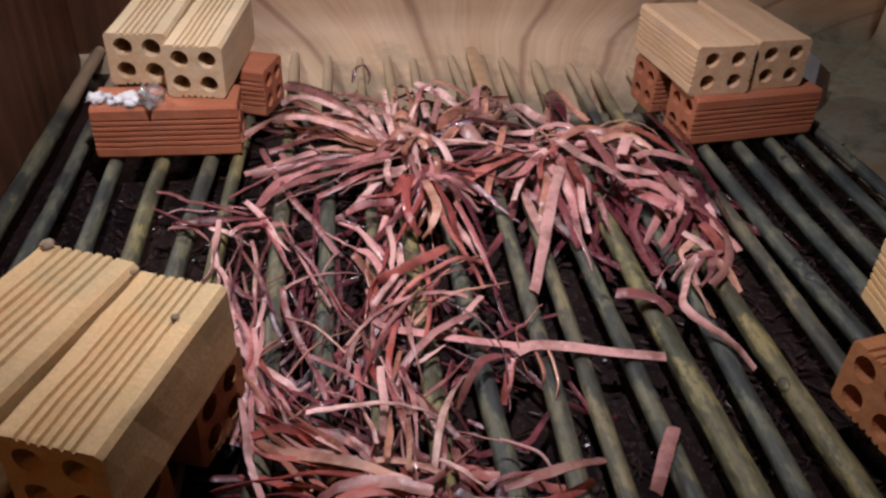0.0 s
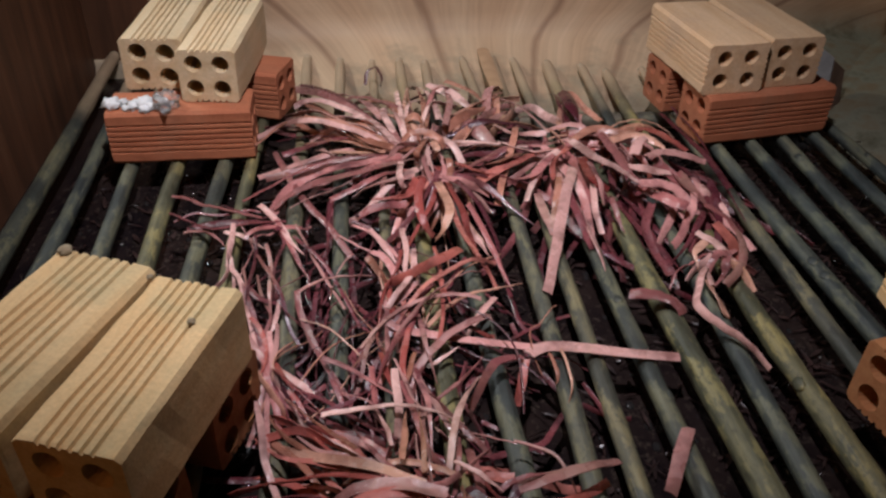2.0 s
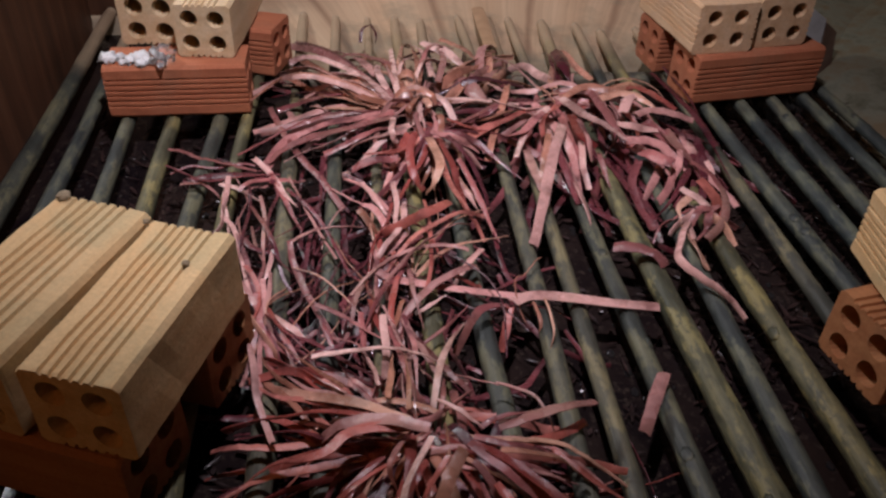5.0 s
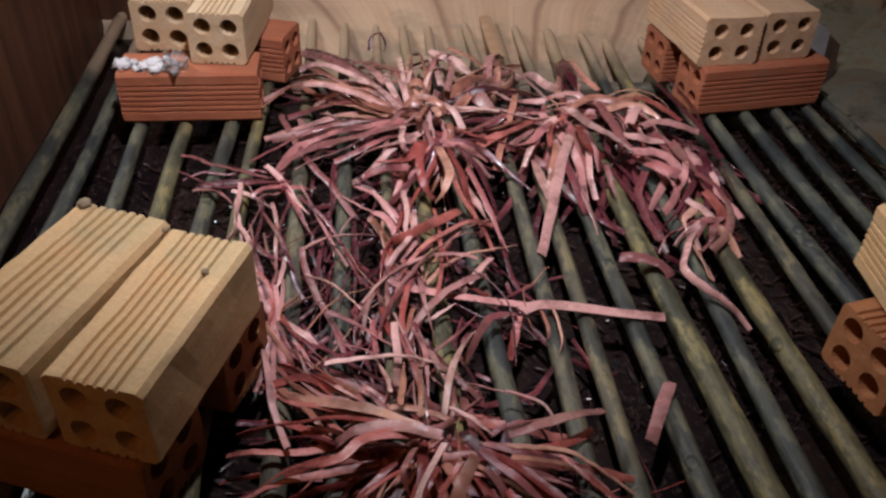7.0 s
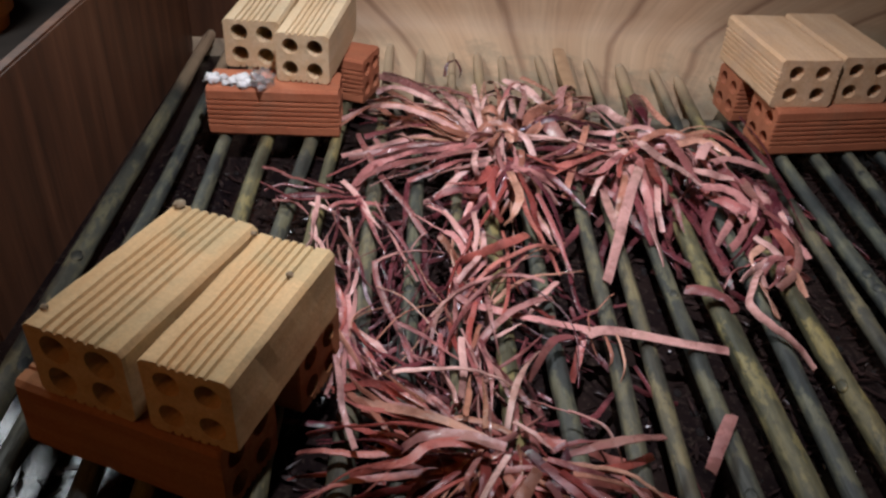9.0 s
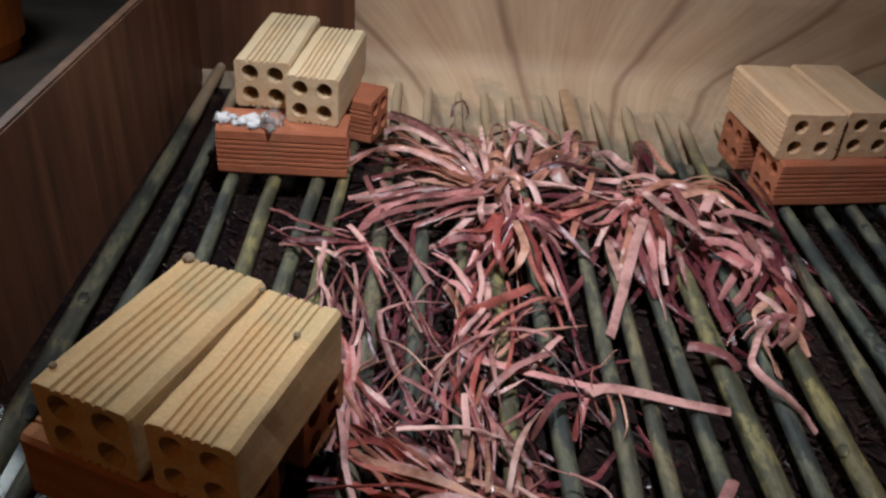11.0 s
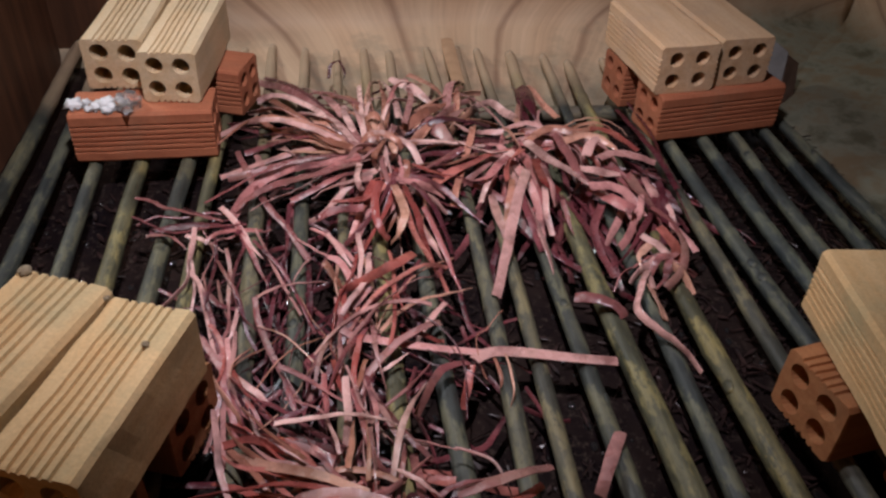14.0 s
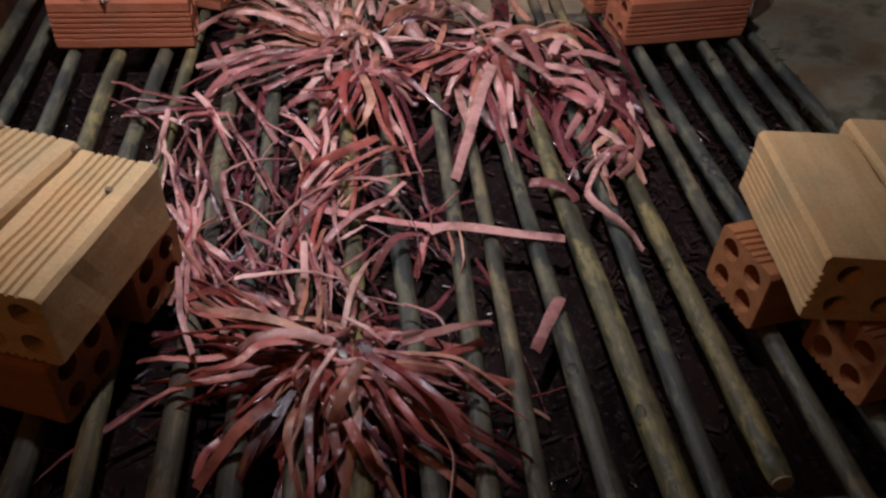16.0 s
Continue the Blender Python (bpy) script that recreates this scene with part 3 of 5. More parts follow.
# ---- leaf strips ----
def ribbon_mesh(name, path, width, material, twist=0.0, roll=0.0, thick=0.0009, cup=0.14, blunt=True, wob=0.0, phase=0.0):
    """A flat leaf strip: two faces and thin edges, a little cupped, with a cut or narrowed tip."""
    n = len(path)
    verts, faces, uvs = [], [], []
    for i, p in enumerate(path):
        s = i / (n - 1)
        t = (path[min(i + 1, n - 1)] - path[max(i - 1, 0)]).normalized()
        side = t.cross(Vector((0, 0, 1)))
        side = side.normalized() if side.length > 1e-4 else Vector((1, 0, 0))
        up = side.cross(t).normalized()
        a = roll + twist * s + wob * math.sin(s * 9.0 + phase)
        side, up = side * math.cos(a) + up * math.sin(a), up * math.cos(a) - side * math.sin(a)
        w = width * (0.88 + 0.12 * math.sin(math.pi * min(1, s * 1.3)))
        if not blunt and s > 0.5:
            w *= max(0.08, 1 - (s - 0.5) * 1.85)
        c = up * cup * w
        e = up * thick
        top = (p - side * w / 2, p + c, p + side * w / 2)
        low = tuple(q - e for q in top)
        for q in top + low:
            verts.append(q[:])
        uvs += [(0.0, s * 8), (0.5, s * 8), (1.0, s * 8)] * 2
    for i in range(n - 1):
        a, b = i * 6, (i + 1) * 6
        faces += [(a, a + 1, b + 1, b), (a + 1, a + 2, b + 2, b + 1), (a + 4, a + 3, b + 3, b + 4), (a + 5, a + 4, b + 4, b + 5)]
        faces += [(a + 3, a, b, b + 3), (a + 2, a + 5, b + 5, b + 2)]
    z = (n - 1) * 6
    faces += [(0, 3, 4, 1), (1, 4, 5, 2), (z, z + 1, z + 4, z + 3), (z + 1, z + 2, z + 5, z + 4)]
    me = mesh_from(name, verts, faces, material, uvs)
    # hard fold at the strip's edges
    me.polygons.foreach_set("use_smooth", [k % 6 < 4 and k < (n - 1) * 6 for k in range(len(faces))])
    me.update()
    for ed in me.edges:
        x, y = sorted(ed.vertices)
        if x % 6 in (0, 2, 3, 5) and y - x == 6:
            ed.use_edge_sharp = True
    return me


def strip_path(rng, start, az, length, z0, arch, end_z, curve=0.0, wiggle=0.0, n=22):
    """From a start point outwards at az degrees: rises, arches over, kinks and sinks to end_z."""
    pts, pos, a = [], Vector((start[0], start[1], 0)), radians(az)
    ph, fq = rng.uniform(0, 6.3), rng.uniform(6, 11)
    kink, where = radians(rng.gauss(0, 22)), rng.uniform(0.3, 0.8)
    peak = rng.uniform(0.8, 1.5)
    crimp, cf = rng.uniform(0.0002, 0.0007), length / rng.uniform(0.016, 0.030) * 2 * math.pi
    step = length / (n - 1)
    for i in range(n):
        s = i / (n - 1)
        z = z0 * (1 - s) + end_z * s + arch * math.sin(math.pi * s ** peak) + 0.35 * wiggle * math.sin(s * fq * 1.3 + ph) + 0.004 * math.sin(s * fq + 2 * ph) * s + crimp * math.sin(s * cf + ph)
        pts.append(Vector((pos.x, pos.y, max(z, -0.045))))
        b = a + radians(curve) * s + wiggle * 22 * math.sin(s * fq + ph) + kink * max(0.0, min(1.0, (s - where) * 8))
        pos = pos + Vector((math.cos(b), math.sin(b), 0)) * step
    return pts


def bundle(name, label, seed, sets, fill=1.15, slim=1.0, sink=0.62):
    """A loose knot of strips; each set: count, start, spread, azimuths, lengths, widths, heights, curve, materials."""
    rng = random.Random(seed)
    root = new(name)
    tagged(root, label, "leaf strips")
    for count, (sx, sy), spread, (a0, a1), (l0, l1), (w0, w1), (z0, z1), arch, end, curve, wig, mats in sets:
        # dark under-strips are multiplied to deepen the shaded gaps of the bunch
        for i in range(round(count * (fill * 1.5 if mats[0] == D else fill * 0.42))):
            st = (sx + rng.gauss(0, spread), sy + rng.gauss(0, spread))
            path = strip_path(rng, st, rng.uniform(a0, a1), rng.uniform(l0, l1), rng.uniform(z0, z1) * sink, rng.uniform(*arch) * sink, rng.uniform(*end), rng.uniform(*curve), rng.uniform(0, wig))
            me = ribbon_mesh("strip", path, rng.uniform(w0, w1) * 0.80 * slim, rng.choice(mats), rng.gauss(0, 1.0), rng.gauss(0, 0.5), blunt=rng.random() < 0.75, wob=rng.uniform(0, 0.25), phase=rng.uniform(0, 6.3))
            child("strip", me, root)
    root.location = (0, 0, 0)
    return root


P, K, R, D, O = STRIP_PALE, STRIP_PINK, STRIP_RED, STRIP_DARK, STRIP_ORANGE
# knot at the back beside the pale bricks: fan to the back, short loops to the front
knotted = bundle("leaf_strip_bundle", "knotted bunch of pale pink dried leaf strips spread over the sticks", 5, [
    (34, (0.089, 0.490), 0.014, (85, 168), (0.15, 0.27), (0.009, 0.015), (0.02, 0.055), (0.02, 0.06), (-0.005, 0.015), (-55, 55), 0.004, [P, P, P, K, O]),
    (14, (0.082, 0.488), 0.012, (150, 185), (0.14, 0.25), (0.009, 0.014), (0.015, 0.04), (0.01, 0.035), (-0.005, 0.01), (-30, 10), 0.003, [O, P, O, D]),
    (14, (0.095, 0.466), 0.010, (185, 222), (0.12, 0.26), (0.008, 0.013), (0.02, 0.045), (0.01, 0.035), (0.0, 0.012), (-30, 45), 0.003, [K, K, P]),
    (10, (0.159, 0.540), 0.014, (30, 80), (0.10, 0.17), (0.012, 0.020), (0.015, 0.035), (0.01, 0.025), (0.005, 0.015), (-20, 30), 0.003, [P, P, O]),
    (26, (0.120, 0.420), 0.010, (215, 300), (0.08, 0.19), (0.009, 0.014), (0.025, 0.055), (0.01, 0.035), (-0.02, 0.01), (-35, 35), 0.003, [K, R, K, P, O]),
    (20, (0.125, 0.423), 0.012, (-70, 20), (0.08, 0.18), (0.008, 0.013), (0.02, 0.05), (0.01, 0.03), (-0.01, 0.01), (-35, 35), 0.003, [K, P, O, D]),
    (10, (0.107, 0.460), 0.016, (225, 330), (0.05, 0.08), (0.010, 0.015), (0.04, 0.06), (0.025, 0.04), (0.005, 0.03), (-50, 50), 0.003, [P, O, K]),
    (16, (0.102, 0.468), 0.014, (0, 360), (0.05, 0.10), (0.010, 0.015), (0.045, 0.062), (0.03, 0.05), (0.015, 0.035), (-80, 80), 0.002, [P, P, K, O]),
    (12, (0.211, 0.564), 0.030, (20, 150), (0.09, 0.15), (0.014, 0.024), (0.012, 0.035), (0.01, 0.025), (0.004, 0.012), (-40, 40), 0.002, [P, O, P]),
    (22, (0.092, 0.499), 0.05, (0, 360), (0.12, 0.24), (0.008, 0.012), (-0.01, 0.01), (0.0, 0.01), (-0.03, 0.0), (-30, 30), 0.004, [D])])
# second bunch, combed over to one side and hanging down
combed = bundle("leaf_strip_bundle", "combed-over bunch of pink dried leaf strips lying across the sticks", 8, [
    (30, (0.313, 0.502), 0.018, (-25, 22), (0.09, 0.15), (0.012, 0.020), (0.02, 0.06), (0.02, 0.055), (-0.02, 0.01), (-120, -45), 0.003, [K, K, P, R, K]),
    (16, (0.301, 0.484), 0.020, (225, 290), (0.10, 0.24), (0.014, 0.021), (0.02, 0.05), (0.005, 0.025), (-0.025, 0.005), (-20, 25), 0.002, [K, P, P, D]),
    (18, (0.292, 0.496), 0.018, (150, 235), (0.09, 0.17), (0.011, 0.017), (0.02, 0.05), (0.01, 0.03), (-0.01, 0.01), (-35, 35), 0.003, [P, K, K]),
    (14, (0.346, 0.530), 0.026, (-30, 60), (0.07, 0.12), (0.009, 0.014), (0.02, 0.045), (0.015, 0.035), (0.0, 0.02), (-100, -40), 0.003, [R, K, O]),
    (16, (0.328, 0.560), 0.035, (60, 170), (0.08, 0.17), (0.010, 0.018), (0.01, 0.035), (0.01, 0.03), (-0.01, 0.01), (-30, 30), 0.004, [P, P, O, D]),
    (18, (0.464, 0.387), 0.020, (238, 282), (0.09, 0.17), (0.011, 0.017), (0.01, 0.04), (0.005, 0.02), (-0.03, 0.005), (-40, 10), 0.003, [K, P, K, D]),
    (14, (0.452, 0.238), 0.018, (200, 330), (0.05, 0.10), (0.010, 0.015), (0.01, 0.035), (0.005, 0.02), (-0.01, 0.01), (-70, 70), 0.005, [P, O, K]),
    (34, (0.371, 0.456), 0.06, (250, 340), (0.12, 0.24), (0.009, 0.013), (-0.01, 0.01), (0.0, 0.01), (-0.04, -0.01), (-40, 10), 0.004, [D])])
# third bunch nearest the front: full star
star = bundle("leaf_strip_bundle", "star-shaped bunch of reddish dried leaf strips on the sticks", 13, [
    (26, (0.073, -0.132), 0.012, (150, 245), (0.12, 0.20), (0.007, 0.013), (0.02, 0.05), (0.015, 0.04), (-0.03, 0.005), (-60, 60), 0.005, [R, R, O, R, D]),
    (14, (0.082, -0.135), 0.012, (240, 290), (0.08, 0.15), (0.009, 0.014), (0.025, 0.05), (0.015, 0.04), (-0.03, 0.0), (-50, 50), 0.003, [R, O, R, P]),
    (32, (0.101, -0.130), 0.012, (290, 352), (0.11, 0.20), (0.007, 0.013), (0.02, 0.05), (0.015, 0.04), (-0.03, 0.005), (-60, 60), 0.005, [R, R, O, K, D]),
    (12, (0.050, -0.096), 0.020, (125, 195), (0.08, 0.17), (0.009, 0.014), (0.02, 0.04), (0.01, 0.03), (-0.01, 0.015), (-30, 30), 0.004, [K, R, P]),
    (5, (0.074, -0.108), 0.012, (75, 115), (0.09, 0.16), (0.008, 0.011), (0.03, 0.05), (0.01, 0.025), (0.0, 0.02), (-20, 20), 0.003, [P, K]),
    (12, (0.022, -0.020), 0.030, (270, 330), (0.09, 0.15), (0.007, 0.011), (0.0, 0.03), (0.01, 0.03), (0.01, 0.03), (-25, 25), 0.006, [K, R, K]),
    (40, (0.082, -0.130), 0.016, (145, 375), (0.09, 0.19), (0.006, 0.010), (0.015, 0.05), (0.015, 0.04), (-0.03, 0.01), (-70, 70), 0.005, [R, O, K, R, P]),
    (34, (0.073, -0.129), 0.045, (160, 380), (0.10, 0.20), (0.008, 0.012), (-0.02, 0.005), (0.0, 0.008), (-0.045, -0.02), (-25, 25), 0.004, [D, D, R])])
# loose thin strips between the bunches
tangle = bundle("loose_leaf_strips", "tangle of thin wrinkled leaf strips strewn over the sticks", 21, [
    (7, (-0.117, 0.320), 0.018, (268, 300), (0.12, 0.24), (0.006, 0.011), (0.0, 0.03), (0.0, 0.02), (-0.02, 0.01), (-20, 20), 0.008, [K, P, D]),
    (8, (-0.098, 0.221), 0.016, (268, 300), (0.10, 0.20), (0.006, 0.011), (0.0, 0.03), (0.0, 0.02), (-0.02, 0.01), (-20, 20), 0.008, [K, P, K, D]),
    (10, (-0.085, 0.112), 0.018, (270, 315), (0.10, 0.18), (0.006, 0.012), (0.0, 0.03), (0.0, 0.02), (-0.01, 0.015), (-20, 20), 0.008, [K, R, P]),
    (12, (-0.061, 0.025), 0.022, (285, 335), (0.09, 0.17), (0.007, 0.013), (0.0, 0.03), (0.005, 0.025), (0.0, 0.025), (-20, 20), 0.007, [K, R, O, P, D]),
    (8, (-0.083, 0.342), 0.03, (150, 215), (0.07, 0.16), (0.004, 0.009), (0.0, 0.02), (0.0, 0.015), (0.0, 0.02), (-30, 30), 0.010, [P, K, D]),
    (10, (0.062, 0.253), 0.018, (255, 290), (0.10, 0.20), (0.006, 0.011), (0.01, 0.03), (0.0, 0.02), (-0.01, 0.02), (-20, 20), 0.007, [K, R, O, P]),
    (10, (0.060, 0.143), 0.018, (250, 285), (0.10, 0.20), (0.006, 0.011), (0.01, 0.03), (0.0, 0.02), (-0.01, 0.02), (-20, 20), 0.007, [R, K, O, P, D]),
    (10, (0.064, 0.033), 0.018, (255, 290), (0.08, 0.15), (0.007, 0.012), (0.01, 0.03), (0.0, 0.02), (0.0, 0.02), (-20, 20), 0.006, [R, K, P]),
    (8, (0.066, 0.077), 0.025, (20, 80), (0.08, 0.18), (0.006, 0.011), (0.0, 0.03), (0.01, 0.03), (0.0, 0.02), (-60, 40), 0.006, [R, K, P]),
    (6, (-0.019, 0.276), 0.05, (280, 320), (0.12, 0.22), (0.006, 0.010), (0.0, 0.03), (0.0, 0.015), (-0.01, 0.01), (-20, 20), 0.006, [P, K, D]),
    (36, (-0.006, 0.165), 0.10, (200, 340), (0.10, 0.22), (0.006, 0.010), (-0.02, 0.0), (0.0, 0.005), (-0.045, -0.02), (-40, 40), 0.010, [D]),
    (9, (0.025, 0.187), 0.07, (200, 340), (0.08, 0.20), (0.0014, 0.0028), (0.0, 0.03), (0.0, 0.02), (-0.01, 0.02), (-70, 70), 0.012, [D, O])], 1.6, 0.82, 0.8)


def smooth_path(pts, per=6):
    """A rounded line through a few places."""
    ctrl = [Vector(p) for p in pts]
    path, m = [], len(ctrl) - 1
    for i in range(m):
        p0, p1, p2, p3 = ctrl[max(i - 1, 0)], ctrl[i], ctrl[i + 1], ctrl[min(i + 2, m)]
        for k in range(per):
            t = k / per
            path.append(0.5 * (2 * p1 + (p2 - p0) * t + (2 * p0 - 5 * p1 + 4 * p2 - p3) * t * t + (3 * p1 - p0 - 3 * p2 + p3) * t ** 3))
    return path + [ctrl[-1]]


LAY = random.Random(404)


def lay(root, material, width, *pts):
    """One strip of a bunch, laid through a few places, a little crimped and rolled."""
    path = smooth_path(pts, 7)
    ph = LAY.uniform(0, 6.3)
    for i, p in enumerate(path):
        p.z += 0.0005 * math.sin(i * 1.3 + ph)
        p.x += 0.0004 * math.sin(i * 0.8 + 2 * ph)
    me = ribbon_mesh("strip", path, width * 0.92, material, LAY.gauss(0, 0.6), LAY.gauss(0, 0.28), cup=LAY.choice((-1, 1)) * LAY.uniform(0.06, 0.26), blunt=0.008 < width < 0.0185 and LAY.random() < 0.8, wob=LAY.uniform(0, 0.16), phase=ph)
    child("strip", me, root)


def lone_strip(label, pts, width, material, twist=0.0, roll=0.0):
    """A single strip through a few places, smoothed."""
    path = smooth_path(pts)
    ob = new("leaf_strip", ribbon_mesh("leaf_strip", path, width * 0.85, material, twist * 1.5, roll, 0.0009, 0.12, width < 0.0105 or "flat" in label or "cut" in label, 0.0 if "flat" in label else 0.35, 40 * pts[0][0] + 25 * pts[0][1]))
    tagged(ob, label, "leaf strip")
    return ob


# the strips that stand out in each bunch
lay(knotted, O, 0.0168, (0.090, 0.460, 0.038), (0.031, 0.486, 0.039), (-0.011, 0.555, 0.034), (-0.053, 0.632, 0.022), (-0.096, 0.712, 0.004))
lay(knotted, P, 0.0144, (0.078, 0.469, 0.038), (0.022, 0.572, 0.034), (-0.043, 0.685, 0.023), (-0.104, 0.755, 0.004))
lay(knotted, O, 0.0168, (0.078, 0.469, 0.034), (0.031, 0.481, 0.033), (-0.019, 0.523, 0.024), (-0.070, 0.547, 0.007))
lay(knotted, K, 0.0168, (0.070, 0.457, 0.034), (0.015, 0.441, 0.030), (-0.031, 0.438, 0.024), (-0.075, 0.410, 0.016), (-0.101, 0.351, 0.007))
lay(knotted, P, 0.0156, (0.069, 0.437, 0.036), (0.008, 0.410, 0.032), (-0.044, 0.398, 0.025), (-0.080, 0.379, 0.017), (-0.101, 0.359, 0.007))
lay(knotted, P, 0.0100, (-0.111, 0.508, 0.012), (-0.084, 0.429, 0.013), (-0.057, 0.366, 0.012), (-0.026, 0.312, 0.010), (0.004, 0.247, 0.007))
lay(knotted, P, 0.0100, (-0.084, 0.506, 0.007), (-0.075, 0.478, 0.008), (-0.067, 0.451, 0.007))
lay(knotted, P, 0.0189, (-0.048, 0.518, 0.012), (-0.033, 0.496, 0.015), (-0.016, 0.476, 0.012))
lay(knotted, K, 0.0144, (0.070, 0.444, 0.038), (0.042, 0.432, 0.034), (0.015, 0.421, 0.025), (-0.000, 0.411, 0.012))
lay(knotted, P, 0.0156, (0.087, 0.387, 0.038), (0.061, 0.390, 0.033), (0.023, 0.385, 0.024), (0.003, 0.377, 0.012))
lay(knotted, K, 0.0168, (0.073, 0.319, 0.036), (0.038, 0.326, 0.029), (0.012, 0.332, 0.012))
lay(knotted, R, 0.0168, (0.091, 0.375, 0.041), (0.074, 0.345, 0.034), (0.030, 0.362, 0.019))
lay(knotted, O, 0.0125, (0.108, 0.477, 0.047), (0.091, 0.414, 0.061), (0.092, 0.415, 0.038))
lay(knotted, O, 0.0107, (0.112, 0.477, 0.047), (0.119, 0.422, 0.060), (0.114, 0.430, 0.038))
lay(knotted, P, 0.0101, (0.069, 0.419, 0.042), (0.066, 0.365, 0.051), (0.072, 0.362, 0.034))
lay(knotted, R, 0.0119, (0.097, 0.363, 0.047), (0.088, 0.320, 0.043), (0.093, 0.285, 0.031), (0.105, 0.280, 0.012))
lay(knotted, O, 0.0127, (0.114, 0.355, 0.047), (0.126, 0.304, 0.043), (0.120, 0.278, 0.031), (0.107, 0.272, 0.012))
lay(knotted, R, 0.0109, (0.129, 0.359, 0.042), (0.143, 0.303, 0.035), (0.148, 0.270, 0.023), (0.158, 0.231, 0.007))
lay(knotted, K, 0.0108, (0.141, 0.368, 0.041), (0.163, 0.332, 0.034), (0.177, 0.290, 0.022), (0.186, 0.253, 0.005))
lay(knotted, K, 0.0144, (0.119, 0.378, 0.042), (0.149, 0.377, 0.034), (0.188, 0.372, 0.017))
lay(knotted, O, 0.0108, (0.073, 0.466, 0.047), (0.082, 0.465, 0.061), (0.105, 0.461, 0.066), (0.124, 0.448, 0.061), (0.131, 0.447, 0.047))
lay(knotted, O, 0.0140, (0.103, 0.504, 0.042), (0.113, 0.601, 0.038), (0.107, 0.726, 0.015))
lay(knotted, P, 0.0155, (0.132, 0.547, 0.042), (0.125, 0.645, 0.036), (0.114, 0.725, 0.014))
lay(knotted, P, 0.0149, (0.070, 0.464, 0.041), (0.052, 0.572, 0.034), (0.029, 0.713, 0.012))
lay(knotted, P, 0.0104, (0.078, 0.481, 0.041), (0.073, 0.588, 0.036), (0.071, 0.721, 0.012))
lay(knotted, O, 0.0168, (0.054, 0.467, 0.038), (0.014, 0.552, 0.032), (-0.010, 0.627, 0.012))
lay(knotted, P, 0.0260, (0.168, 0.605, 0.019), (0.194, 0.543, 0.022), (0.220, 0.500, 0.015))
lay(knotted, O, 0.0192, (0.159, 0.752, 0.017), (0.201, 0.692, 0.019), (0.217, 0.632, 0.014))
lay(knotted, P, 0.0192, (0.126, 0.733, 0.020), (0.167, 0.684, 0.020), (0.202, 0.619, 0.012))
lay(knotted, K, 0.0168, (0.219, 0.458, 0.042), (0.176, 0.425, 0.037), (0.153, 0.415, 0.030), (0.128, 0.415, 0.020))
lay(knotted, R, 0.0156, (0.143, 0.418, 0.041), (0.173, 0.407, 0.034), (0.200, 0.409, 0.022))
lay(knotted, D, 0.0072, (0.018, 0.760, 0.008), (0.022, 0.773, 0.027), (0.038, 0.776, 0.034), (0.047, 0.740, 0.028), (0.043, 0.748, 0.010))
lay(knotted, P, 0.0080, (0.146, 0.303, 0.020), (0.160, 0.265, 0.014), (0.173, 0.240, 0.003))
lay(knotted, K, 0.0079, (0.152, 0.319, 0.034), (0.167, 0.263, 0.027), (0.179, 0.206, 0.017), (0.190, 0.177, 0.003))
lay(knotted, R, 0.0090, (0.129, 0.312, 0.038), (0.139, 0.259, 0.031), (0.160, 0.209, 0.019), (0.173, 0.180, 0.003))
lay(knotted, O, 0.0156, (0.086, 0.506, 0.039), (0.058, 0.637, 0.029), (0.002, 0.690, 0.008))
lay(knotted, P, 0.0168, (0.070, 0.475, 0.039), (0.031, 0.524, 0.033), (-0.010, 0.543, 0.023), (-0.046, 0.587, 0.008))
lay(knotted, P, 0.0144, (0.060, 0.491, 0.038), (0.005, 0.602, 0.030), (-0.060, 0.675, 0.020), (-0.098, 0.680, 0.007))
lay(knotted, O, 0.0168, (0.047, 0.462, 0.037), (-0.002, 0.528, 0.030), (-0.051, 0.596, 0.020), (-0.087, 0.657, 0.007))
lay(knotted, D, 0.0156, (0.060, 0.496, 0.034), (0.004, 0.630, 0.025), (-0.045, 0.722, 0.015), (-0.092, 0.776, 0.003))
lay(knotted, O, 0.0106, (0.096, 0.521, 0.037), (0.083, 0.619, 0.031), (0.091, 0.749, 0.012))
lay(knotted, P, 0.0116, (0.139, 0.542, 0.037), (0.155, 0.642, 0.029), (0.152, 0.752, 0.010))
lay(knotted, P, 0.0156, (0.047, 0.572, 0.034), (0.012, 0.666, 0.025), (-0.023, 0.727, 0.007))
lay(combed, P, 0.0125, (0.289, 0.432, 0.049), (0.261, 0.403, 0.043), (0.244, 0.375, 0.031), (0.234, 0.355, 0.014))
lay(combed, O, 0.0116, (0.243, 0.523, 0.042), (0.229, 0.468, 0.036), (0.210, 0.407, 0.024), (0.196, 0.357, 0.008))
lay(combed, P, 0.0216, (0.313, 0.452, 0.053), (0.334, 0.407, 0.052), (0.359, 0.380, 0.049), (0.378, 0.356, 0.043), (0.407, 0.338, 0.034))
lay(combed, O, 0.0144, (0.314, 0.459, 0.051), (0.353, 0.490, 0.053), (0.392, 0.480, 0.051), (0.431, 0.510, 0.042))
lay(combed, P, 0.0148, (0.358, 0.473, 0.053), (0.366, 0.423, 0.051), (0.374, 0.375, 0.046), (0.390, 0.351, 0.037))
lay(combed, P, 0.0168, (0.391, 0.414, 0.049), (0.403, 0.438, 0.056), (0.421, 0.462, 0.053))
lay(combed, P, 0.0168, (0.409, 0.408, 0.049), (0.433, 0.423, 0.049), (0.465, 0.421, 0.045), (0.495, 0.413, 0.037))
